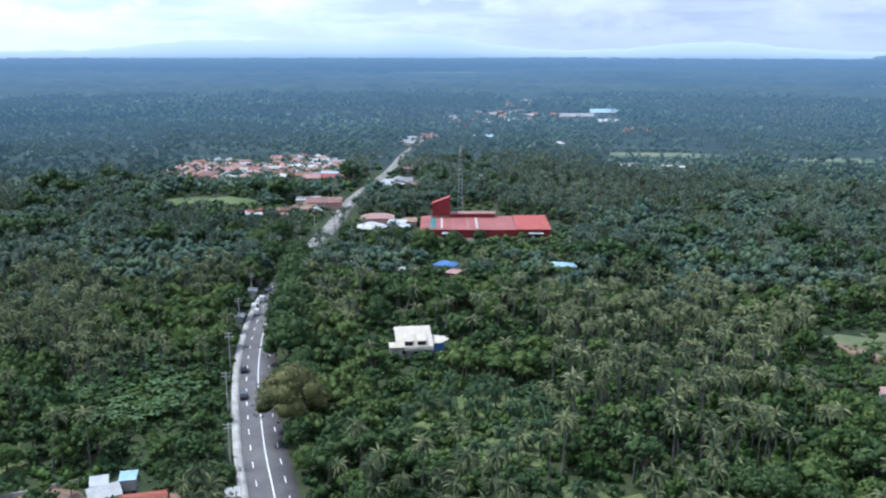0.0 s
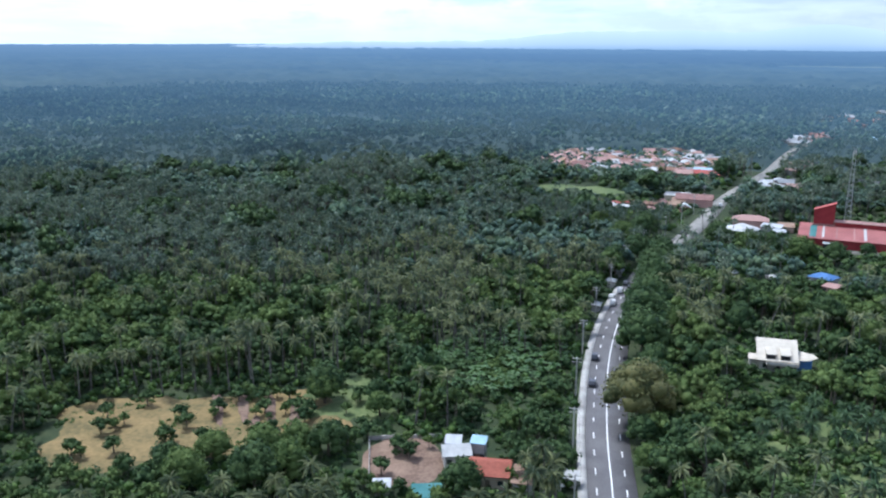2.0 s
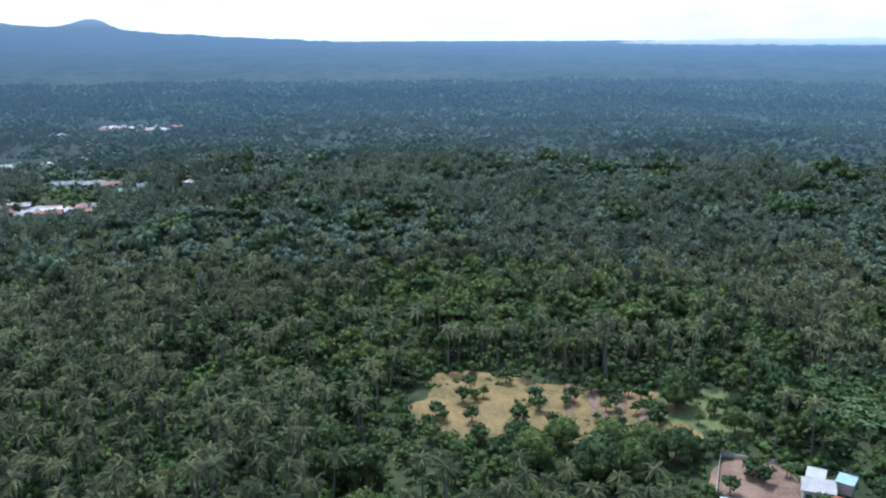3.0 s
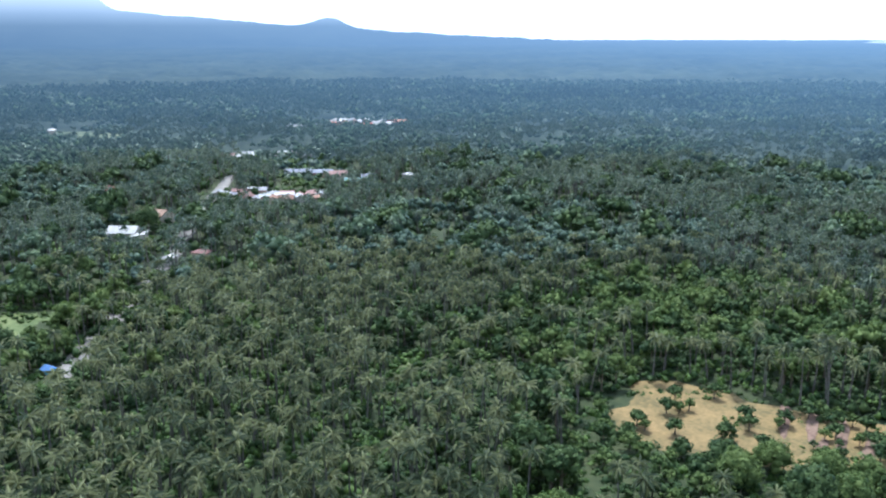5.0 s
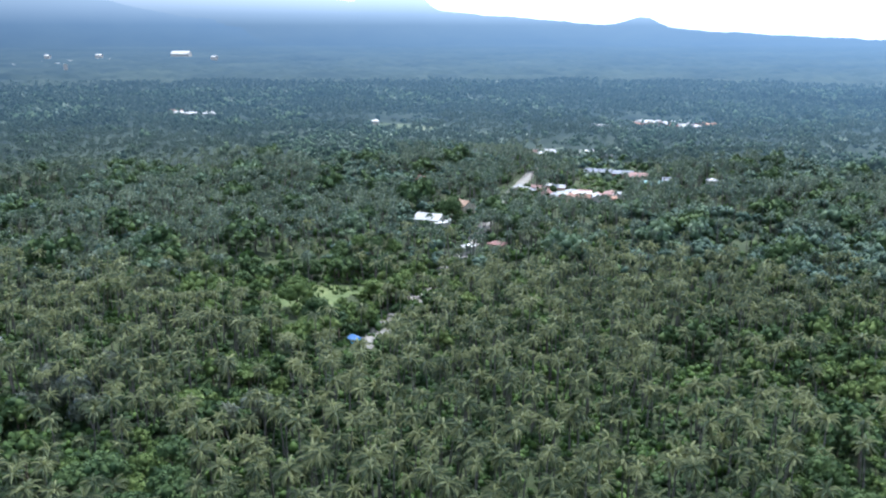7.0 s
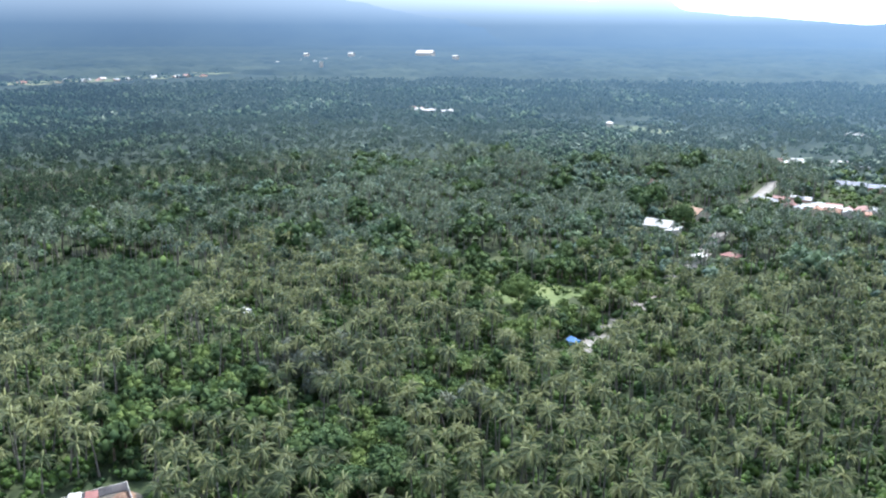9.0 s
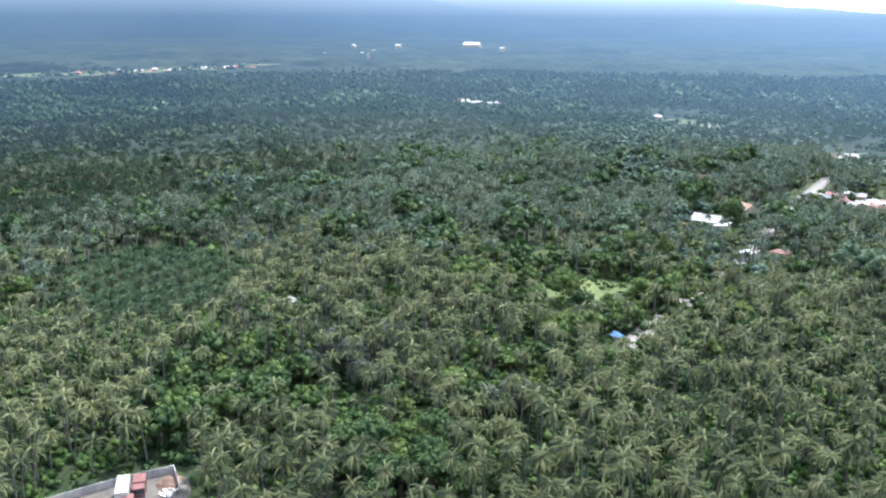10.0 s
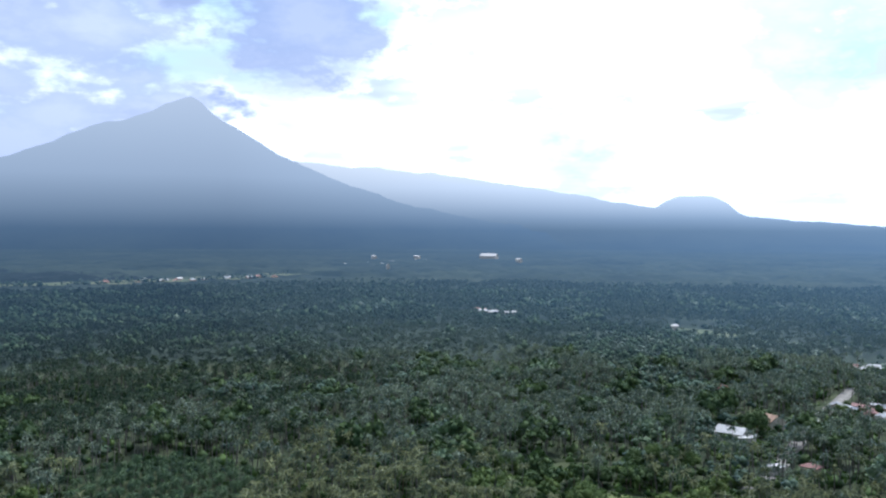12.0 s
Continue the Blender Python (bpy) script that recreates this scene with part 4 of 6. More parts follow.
def far_height(R, A, X, Y):
    b = rng.uniform(0, 1, R.shape) * 0.6 + value_noise(X, Y, 30, 5) * 0.9
    edge = np.clip((R - 1430) / 120, 0, 1)
    for cx, cy, rx, ry, turn in FAR_FIELDS:
        c, s = math.cos(radians(turn)), math.sin(radians(turn))
        k = 1 - 130 / math.hypot(cx, cy)
        u, w = (c * (X - cx * k) + s * (Y - cy * k)) / (rx + 30), (-s * (X - cx * k) + c * (Y - cy * k)) / (ry + 150)
        edge = np.where(u * u + w * w < 1, 0.12, edge)
    return ground_height(R) - 3 + edge * (2 + 13 * b * (1 - 0.7 * np.clip((R - 1430) / 2600, 0, 1)))


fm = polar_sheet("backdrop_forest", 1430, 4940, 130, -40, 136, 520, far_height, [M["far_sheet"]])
# darker material in two ovals paints cloud shadow on the far forest
fm.materials.append(M["far_sheet_shaded"])
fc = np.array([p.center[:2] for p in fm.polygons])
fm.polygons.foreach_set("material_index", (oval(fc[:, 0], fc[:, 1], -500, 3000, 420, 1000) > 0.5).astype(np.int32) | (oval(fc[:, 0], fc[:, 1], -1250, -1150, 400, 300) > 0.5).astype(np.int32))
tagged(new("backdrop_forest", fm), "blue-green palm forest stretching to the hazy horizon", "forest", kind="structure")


fx_, fy_ = sites(13, 1500, 2300)
ok = in_clear(fx_, fy_, 6.0, FAR_FIELDS) & (value_noise(fx_, fy_, 40, 71) > 0.42)
leaf_wood("backdrop_field_trees", fx_[ok], fy_[ok], LEAF_C, "scattered far trees between pale fields", 3, 8, 2.5, 6.0, (M["far"], M["far_palm"]))
# field strips whose material carries the same painted haze glow
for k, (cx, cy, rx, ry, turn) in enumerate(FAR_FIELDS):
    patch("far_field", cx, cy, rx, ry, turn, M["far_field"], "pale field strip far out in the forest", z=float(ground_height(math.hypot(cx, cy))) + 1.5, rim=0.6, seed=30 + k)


def hills(R, A, X, Y, single=False, cone=False):
    """Low ranges, a broad volcano with gullies, a dome hill, and the long slope between them."""
    def bump(c, w, h, p=2.0):
        return h * np.exp(-np.abs((A - c) / w) ** p)
    el = -0.42 - 0.5 * np.clip((A - 30) / 16, 0, 1) + 0.17 * np.clip((A - 46) / 14, 0, 1) + bump(1.0, 4.6, 1.05, 1.7) + bump(8.6, 3.6, 0.42, 2) + bump(14.6, 5.2, 0.62, 2) + bump(-17, 4.5, 0.6, 2)
    if single:
        el = -0.9 + bump(-39, 8.5, 2.35, 2.0)
    el = el + np.clip((A - 48) / 38, 0, 1) ** 1.5 * 2.2 + bump(70.6, 1.3, 0.55, 2) + bump(86.6, 2.4, 1.1, 4)
    shoulder = np.where(A < 119.3, 4.9 - 0.085 * np.clip(113.3 - A, 0, 11) - 0.16 * np.clip(102 - A, 0, 40), 4.9 - 0.4 * (A - 119.3))
    el = np.maximum(el, shoulder)
    if cone:
        el = np.interp(A, (64, 78, 86, 92, 99.9, 105.6, 110.8, 113.7, 117, 118.4, 119.2, 120.2, 124, 130, 140), (-1.6, -0.6, -0.15, 0.3, 0.95, 2.1, 4.0, 5.3, 7.2, 8.2, 8.55, 8.15, 6.9, 4.4, 1.5))
    el = el + 0.10 * (value_noise(A * 10, R * 0 + 3, 9, 7) - 0.5) + 0.06 * (value_noise(A * 10, R * 0 + 9, 3, 7) - 0.5) + 0.5 * np.clip(el / 8, 0, 1) * (value_noise(A * 10, R * 0 + 5, 14, 9) - 0.5)
    s = np.clip((R - 3900) / (500 if cone or single else 900), 0, 1) ** 1.6
    top = EYE + np.tan(np.radians(el)) * R
    return np.maximum(ground_height(R) - 4 + s * (top - ground_height(R) + 4), -5)


# the mountain's blue is haze, painted in as a glow
M["near_hill"] = haze_material("distant_hazed_mountain", (0.012, 0.026, 0.016), (0.05, 0.07, 0.04), ((0.80, (0.10, 0.165, 0.25)), (0.985, (0.155, 0.225, 0.325))), veil=((0.8, 0.86), (0.98, 0.92)))
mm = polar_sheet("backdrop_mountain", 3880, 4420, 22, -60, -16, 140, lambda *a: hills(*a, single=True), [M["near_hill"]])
tagged(new("backdrop_mountain", mm), "hazy blue mountain rising over the forest plain", "mountain", kind="structure")
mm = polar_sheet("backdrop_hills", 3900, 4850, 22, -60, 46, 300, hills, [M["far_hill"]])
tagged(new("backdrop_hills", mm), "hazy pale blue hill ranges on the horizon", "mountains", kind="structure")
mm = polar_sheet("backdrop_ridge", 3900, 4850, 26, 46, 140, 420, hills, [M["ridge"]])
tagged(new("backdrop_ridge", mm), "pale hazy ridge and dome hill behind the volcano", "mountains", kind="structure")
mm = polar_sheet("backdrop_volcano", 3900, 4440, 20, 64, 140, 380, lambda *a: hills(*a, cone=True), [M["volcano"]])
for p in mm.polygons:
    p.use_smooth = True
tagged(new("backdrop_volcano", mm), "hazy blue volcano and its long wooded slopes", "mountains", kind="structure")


# ---- building materials ----
def flat(name, lo, hi, rough=0.6, **kw):
    return material(name, lo, hi, rough, kw.pop("scale", 0.35), kw.pop("fine", 3.0), kw.pop("bump", 0.05), spec=kw.pop("spec", 0.12), **kw)


ROOFS = dict(
    red=flat("red_metal_roof", (0.27, 0.062, 0.055), (0.38, 0.105, 0.088), obj=0.3), pink=flat("faded_pink_roof", (0.20, 0.11, 0.098), (0.33, 0.205, 0.18), obj=0.4),
    rust=flat("rusty_roof", (0.15, 0.085, 0.062), (0.28, 0.17, 0.125), 0.8, obj=0.4), grey=flat("zinc_roof", (0.20, 0.21, 0.22), (0.38, 0.39, 0.40), 0.5, obj=0.4),
    white=flat("white_metal_roof", (0.32, 0.32, 0.315), (0.48, 0.475, 0.46), 0.5), blue=flat("blue_metal_roof", (0.055, 0.125, 0.28), (0.10, 0.20, 0.40), 0.5, obj=0.2),
    sky=flat("light_blue_roof", (0.22, 0.34, 0.42), (0.34, 0.47, 0.55), 0.5), teal=flat("teal_roof", (0.035, 0.12, 0.12), (0.075, 0.19, 0.185), 0.5),
    rust_red=flat("rusty_red_roof", (0.20, 0.060, 0.042), (0.30, 0.098, 0.066), 0.7, scale=0.9),
    brown=flat("brown_roof", (0.20, 0.13, 0.09), (0.34, 0.24, 0.18), 0.8), slate=flat("dark_blue_grey_roof", (0.07, 0.085, 0.125), (0.13, 0.155, 0.21), 0.5))
WALLS = dict(white=flat("white_plaster", (0.34, 0.32, 0.285), (0.50, 0.475, 0.43), 0.85), cream=flat("cream_plaster", (0.40, 0.34, 0.26), (0.52, 0.46, 0.37), 0.85, obj=0.3),
             block=flat("bare_concrete_block", (0.30, 0.29, 0.28), (0.48, 0.46, 0.43), 0.95, obj=0.3), pink=flat("pink_plaster", (0.40, 0.23, 0.20), (0.52, 0.33, 0.285), 0.85))
M.update(dark_red=flat("dark_red_cladding", (0.19, 0.025, 0.03), (0.27, 0.045, 0.045), 0.55), glass=flat("dark_window_glass", (0.02, 0.025, 0.03), (0.05, 0.06, 0.07), 0.12, spec=0.6),
         steel=flat("galvanised_steel", (0.42, 0.43, 0.44), (0.60, 0.61, 0.62), 0.45, metal=0.6), rubber=flat("black_rubber", (0.015, 0.015, 0.015), (0.03, 0.03, 0.03), 0.8),
         body_dark=flat("dark_car_paint", (0.02, 0.022, 0.03), (0.05, 0.05, 0.06), 0.3, spec=0.6), body_white=flat("white_car_paint", (0.46, 0.46, 0.45), (0.58, 0.58, 0.57), 0.3, spec=0.6),
         body_red=flat("dull_red_truck_paint", (0.13, 0.055, 0.05), (0.23, 0.12, 0.11), 0.5), body_yellow=flat("yellow_truck_paint", (0.55, 0.36, 0.02), (0.70, 0.48, 0.04), 0.4),
         pole=flat("grey_pole", (0.34, 0.33, 0.31), (0.50, 0.49, 0.47), 0.8), wire=flat("black_cable", (0.03, 0.03, 0.03), (0.05, 0.05, 0.05), 0.6),
         pool=flat("bright_blue_tarpaulin", (0.08, 0.42, 0.74), (0.16, 0.55, 0.86), 0.4))
ROOF_WORDS = dict(red="red metal roof", pink="faded pink roof", rust="rusty brown roof", rust_red="rusty red metal roof", grey="grey zinc roof", white="white metal roof", blue="blue metal roof",
                  sky="light blue roof", teal="teal green roof", brown="brown weathered roof", slate="dark blue-grey roof")


def house(x, y, w, d, h, roof="red", wall="white", turn=0.0, style="gable", rise=0.28, detail=False, words="", group="", name="house", over=0.5):
    """A low house: walls, a pitched roof, and where it stands close also its doors and windows."""
    z = float(ground_height(math.hypot(x, y)))
    t = thing(name, words or f"single-storey house with {wall if wall != 'block' else 'bare block'} walls and {ROOF_WORDS[roof]}", name.replace("_", " "), x, y, z, turn, group)
    ridge = h + d / 2 * rise * 2 * 0.9
    if style == "gable":
        wb = prism(bmesh.new(), [(-d / 2, -0.3), (d / 2, -0.3), (d / 2, h), (0, ridge - 0.02), (-d / 2, h)], -w / 2, w / 2)
        rb = gable(bmesh.new(), w, d, h, ridge, over)
    elif style == "shed":
        wb = prism(bmesh.new(), [(-d / 2, -0.3), (d / 2, -0.3), (d / 2, h + d * 0.12), (-d / 2, h)], -w / 2, w / 2)
        rb = prism(bmesh.new(), [(-d / 2 - over, h - over * 0.12 + 0.01), (d / 2 + over, h + (d + over) * 0.12 + 0.01), (d / 2 + over, h + (d + over) * 0.12 + 0.15), (-d / 2 - over, h - over * 0.12 + 0.15)], -w / 2 - over, w / 2 + over)
    else:
        wb = boxes((-w / 2, w / 2, -d / 2, d / 2, -0.3, h))
        rb = hip(bmesh.new(), w, d, h + 0.01, ridge, over)
    part("wall", wb, WALLS[wall], t)
    part("roof", rb, ROOFS[roof], t, ROOF_WORDS[roof])
    if detail:
        part("door", boxes((-0.5, 0.5, -d / 2 - 0.06, -d / 2 + 0.02, 0, 2.1)), M["wood"], t)
        for k in (-0.32, 0.32):
            part("window", boxes((w * k - 0.6, w * k + 0.6, -d / 2 - 0.05, -d / 2 + 0.02, 1.0, 2.1)), M["glass"], t, "dark glass window")
        for sx_ in (-1, 1):
            part("window", boxes((sx_ * w / 2 - 0.04, sx_ * w / 2 + 0.04, -0.6, 0.6, 1.0, 2.1)), M["glass"], t, "dark glass window")
    return t


# ---- the red store with its tower ----
store = thing("red_store", "long low store with dark red walls and red roof", "store", 22, 424, 0, 0)
part("wall", boxes((-33, 32, 0, 28, -0.3, 4.0)), M["dark_red"], store, "dark red metal cladding")
WORN = flat("worn_red_roof", (0.21, 0.072, 0.068), (0.32, 0.122, 0.112), 0.6, scale=0.12)
ro = prism(bmesh.new(), [(-0.6, 4.05), (28, 5.5), (28, 5.75), (-0.6, 4.3)], -33.5, 15)
part("roof", ro, WORN, store, "worn dull red metal roof")
part("roof", prism(bmesh.new(), [(-0.9, 4.2), (28.3, 5.8), (28.3, 6.1), (-0.9, 4.5)], 15.2, 32.6), ROOFS["red"], store, "bright red metal roof")
for x0, wd, mt, lb in ((-28.5, 3.0, ROOFS["teal"], "green translucent roof strip"), (-23.0, 0.9, ROOFS["white"], "white roof strip"), (-17, 0.5, ROOFS["pink"], ""), (-9.5, 0.5, ROOFS["pink"], ""),
                       (-5.2, 1.2, ROOFS["white"], "white roof strip"), (4.5, 0.5, ROOFS["pink"], ""), (10.5, 0.5, ROOFS["pink"], "")):
    part("roof_strip", prism(bmesh.new(), [(2, 4.45), (24, 5.55), (24, 5.6), (2, 4.5)], x0, x0 + wd), mt, store, lb)
part("clerestory", boxes((-18, 5.5, 24.5, 28, 5.4, 7.6)), M["dark_red"], store)
part("clerestory_roof", prism(bmesh.new(), [(24, 7.5), (28.4, 8.1), (28.4, 8.3), (24, 7.7)], -18.5, 6), ROOFS["pink"], store, "pale red clerestory roof")
tb = bmesh.new()
prism(tb, [(0, 0), (1, 0), (1, 1), (0, 1)], 0, 1)
for v in tb.verts:
    sxx = v.co.x
    v.co = (-27.5 + 9.2 * sxx, 25 + 4.5 * v.co.y, 5.2 + v.co.z * (7.6 + 3.5 * sxx))
part("tower", tb, M["dark_red"], store, "tall dark red sign tower with a slanting top")
tb = bmesh.new(); prism(tb, [(0, 0), (1, 0), (1, 1), (0, 1)], 0, 1)
for v in tb.verts:
    sxx = v.co.x
    v.co = (-27.8 + 9.8 * sxx, 24.7 + 5.1 * v.co.y, 12.7 + 3.6 * sxx + 0.35 * v.co.z)
part("tower_cap", tb, ROOFS["red"], store, "red metal cap")
part("tower_base", boxes((-28, -18, 23.5, 25, 5.3, 6.2)), ROOFS["pink"], store)
for x0, x1 in ((-22.5, -16.5), (21, 28.5)):
    part("awning", prism(bmesh.new(), [(-2.2, 2.3), (0, 2.9), (0, 3.05), (-2.2, 2.45)], x0, x1), ROOFS["white"], store, "white entrance awning")
    part("entrance", boxes((x0 + 0.5, x1 - 0.5, -0.06, 0.02, 0, 2.2)), M["glass"], store, "dark glass entrance")
for k in range(9):
    part("pilaster", boxes((-33 + 7.9 * k, -32.5 + 7.9 * k, -0.16, 0.02, 0, 4.0)), M["dark_red"], store)

# ---- lattice mast ----
mast = thing("lattice_mast", "tall slender steel lattice communication mast with antennas", "mast", 10, 487)
for a, b in ((-1, -1), (1, -1), (1, 1), (-1, 1)):
    bm = bmesh.new(); prism(bm, [(0, 0), (1, 0), (1, 1), (0, 1)], 0, 1)
    for v in bm.verts:
        top = v.co.z
        v.co = (a * (1.5 - 1.0 * top) + (v.co.x - 0.5) * 0.22, b * (1.5 - 1.0 * top) + (v.co.y - 0.5) * 0.22, top * 39.5)
    part("leg", bm, M["steel"], mast)
for k in range(14):
    z0 = 1 + k * 2.75; s0 = 1.5 - z0 / 39.5
    for a in range(4):
        bm = boxes((-s0, s0, -0.08, 0.08, -0.08, 0.08))
        bmesh.ops.transform(bm, matrix=pose(0, 0, z0, 0, 0, 90 * a) @ pose(0, -s0, 0, 0, 28 if a % 2 else -28, 0), verts=bm.verts)
        part("brace", bm, M["steel"], mast)
for k in range(3):
    bm = boxes((-0.2, 0.2, 0.55, 0.8, 35.5, 38.0)); bmesh.ops.rotate(bm, matrix=Matrix.Rotation(2.1 * k, 3, "Z"), verts=bm.verts)
    part("antenna", bm, WALLS["white"], mast, "white panel antenna")

# ---- the white villa ----
# near-black colour stands for the shade inside the dormer openings
M["opening"] = flat("shaded_opening", (0.012, 0.012, 0.013), (0.03, 0.03, 0.03), 0.9)
villa = thing("villa", "two-storey white villa with a broad white roof and dormers", "villa", -9.3, 259, 0, 8)
VILLA_ROOF = flat("cream_white_roof", (0.40, 0.355, 0.29), (0.54, 0.49, 0.41), 0.7)
part("wall", boxes((-5.0, 5.4, -5, 5, -0.3, 3.6)), WALLS["white"], villa)
part("roof", prism(bmesh.new(), [(-5.8, 3.3), (4.6, 6.7), (5.8, 5.4), (5.8, 5.6), (4.6, 6.92), (-5.8, 3.52)], -5.8, 5.8), VILLA_ROOF, villa, "cream white roof sloping to the garden")
for k in (-1.9, 2.1):
    dm = part("dormer", prism(bmesh.new(), [(-5.0, 3.5), (0.2, 5.2), (0.2, 5.75), (-3.0, 5.6), (-5.0, 5.2)], k - 1.45, k + 1.45), VILLA_ROOF, villa)
    part("window", prism(bmesh.new(), [(-5.08, 3.75), (-4.98, 3.75), (-4.98, 4.95), (-5.08, 4.95)], k - 1.2, k + 1.2), M["opening"], dm, "dark arched dormer window")
part("balcony", boxes((-3.2, 5.6, -7.6, -5.0, 2.7, 2.95)), WALLS["cream"], villa, "cream balcony slab")
part("parapet", boxes((-3.2, 5.6, -7.7, -7.5, 2.95, 3.7)), WALLS["white"], villa)
part("wing", boxes((5.6, 9.6, -2.5, 3.0, -0.3, 3.2)), ROOFS["blue"], villa, "side wing with a blue painted wall")
wr = bmesh.new()
lo_, hi_ = [[wr.verts.new((px_, py_, 3.3 + dz + 0.12 * (py_ + 3))) for px_, py_ in ((5.42, -3.2), (8.6, -2.9), (11.4, -0.6), (10.2, 1.6), (5.42, 3.4))] for dz in (0, 0.2)]
wr.faces.new(lo_[::-1]); wr.faces.new(hi_)
for i in range(5):
    wr.faces.new((lo_[i], lo_[(i + 1) % 5], hi_[(i + 1) % 5], hi_[i]))
part("wing_roof", wr, VILLA_ROOF, villa, "white canopy roof tapering over the wing")
part("annex", boxes((-7.6, -5.05, -3.2, 0.2, -0.3, 2.6)), WALLS["white"], villa, "low white annex")
part("annex_roof", prism(bmesh.new(), [(-3.6, 2.62), (0.5, 3.0), (0.5, 3.14), (-3.6, 2.76)], -7.9, -5.06), VILLA_ROOF, villa)
for k in (-3.4, 0.2, 3.8):
    part("window", boxes((k - 0.6, k + 0.6, -5.06, -4.98, 1.0, 2.3)), M["glass"], villa, "dark glass window")
house(-36, 255, 4.5, 4, 2.6, "red", "cream", 20, words="small garden hut with a red roof among trees", name="hut")

# ---- houses by the store and along the highway ----
t = thing("round_pavilion", "white round tent roof on posts beside the highway", "pavilion", -37, 437)
bm = bmesh.new()
bmesh.ops.create_cone(bm, cap_ends=True, segments=20, radius1=8.2, radius2=1.4, depth=2.2)
bmesh.ops.translate(bm, vec=(0, 0, 4.3), verts=bm.verts)
part("canopy", bm, ROOFS["white"], t, "white conical canopy")
for k in range(8):
    part("post", boxes(*[(7.2 * math.cos(k * 0.785) - 0.15, 7.2 * math.cos(k * 0.785) + 0.15, 7.2 * math.sin(k * 0.785) - 0.15, 7.2 * math.sin(k * 0.785) + 0.15, -0.2, 3.3)]), WALLS["white"], t)
house(-35, 456, 17, 9, 4.2, "pink", "pink", 5, "hip", words="wide house with a faded pink hipped roof")
house(-24, 446, 9, 6, 3.4, "grey", "block", -8, "shed", words="grey tin-roofed shop beside the store")
house(-18, 453, 7, 6, 3.0, "brown", "cream", 10, "gable", words="small shop with a brown weathered roof")
house(-20, 440, 5, 4, 2.6, "grey", "white", 20, "shed", words="small white stall with a tin roof", name="stall")
house(1.5, 357, 8.5, 7, 3.4, "blue", "white", -25, "hip", detail=True, words="white house with a bright blue hipped roof")
house(4.5, 347, 5, 4, 2.6, "pink", "pink", -25, "shed", detail=True, words="small pink porch house beside the blue-roofed house")
house(-17, 351, 4, 3.4, 2.6, "white", "block", 15, "shed", words="small tin-roofed hut among palms", name="hut")
house(-33, 352, 5, 3.4, 2.6, "grey", "block", 40, "shed", words="small grey tin-roofed hut among palms", name="hut")
house(51.5, 357, 11, 4.5, 3.0, "sky", "block", -8, "shed", words="long low shed with a light blue roof", name="shed")

# ---- homestead at the garden plot ----
house(-71.6, 165.0, 5.8, 5.2, 3.2, "white", "block", 32, "gable", detail=True, words="small house with a bright white metal roof")
house(-74.6, 170.5, 3.0, 3.0, 2.4, "grey", "block", 20, "shed", words="lean-to with a grey metal roof", name="shed")
house(-67.4, 168.6, 3.2, 3.2, 4.6, "sky", "block", 12, "shed", detail=True, words="narrow two-storey block house with a light blue roof", over=0.25)
house(-61.6, 160.6, 8.8, 7.5, 3.2, "rust_red", "cream", 14, "gable", detail=True, words="house with a rusty orange-red metal roof", rise=0.2)
house(-53.5, 160.5, 4.5, 6, 2.8, "brown", "block", 14, "shed", words="lean-to with a dark maroon tin roof", name="shed")
house(-47.6, 160.5, 3.6, 3.0, 2.5, "white", "white", 40, "shed", words="white roadside stall under trees", name="stall")
house(-44.6, 166.0, 2.4, 2.4, 2.3, "white", "white", 10, "shed", words="small white roadside stall", name="stall")
house(-80.5, 146.0, 3.0, 2.4, 2.1, "grey", "block", 28, "shed", words="small grey hut on the soil plot", name="hut")
house(-70.0, 146.5, 5.5, 4, 2.4, "teal", "block", 28, "shed", words="small shed with a green roof beside the plot", name="shed")


def fence(points, h, mat, label, name="fence", posts=True):
    t = thing(name, label, "fence" if name == "fence" else "wall", *points[0])
    for (ax, ay), (bx_, by_) in zip(points, points[1:]):
        l, an = math.hypot(bx_ - ax, by_ - ay), math.atan2(by_ - ay, bx_ - ax)
        n = max(1, round(l / 3.0))
        for k in range(n):
            bm = boxes((0.08, l / n - 0.02, -0.06, 0.06, -0.2, h))
            bmesh.ops.transform(bm, matrix=Matrix.Translation((ax - points[0][0], ay - points[0][1], 0)) @ Matrix.Rotation(an, 4, "Z") @ Matrix.Translation((k * l / n, 0, 0)), verts=bm.verts)
            part("panel", bm, mat, t)
            bm = boxes((-0.1, 0.08, -0.1, 0.1, -0.2, h + 0.15))
            bmesh.ops.transform(bm, matrix=Matrix.Translation((ax - points[0][0], ay - points[0][1], 0)) @ Matrix.Rotation(an, 4, "Z") @ Matrix.Translation((k * l / n, 0, 0)), verts=bm.verts)
            part("post", bm, mat, t)
    return t


fence([(-84.5, 147.5), (-95.0, 166.5), (-79.5, 175.0)], 1.1, WALLS["block"], "low grey block fence round the garden plot")

# ---- truck yard ----
fence([(-127.5, -118.0), (-145.6, -101.1), (-153.9, -91.3), (-146.0, -85.6)], 2.0, WALLS["block"], "grey concrete block wall round the truck yard", "yard_wall")


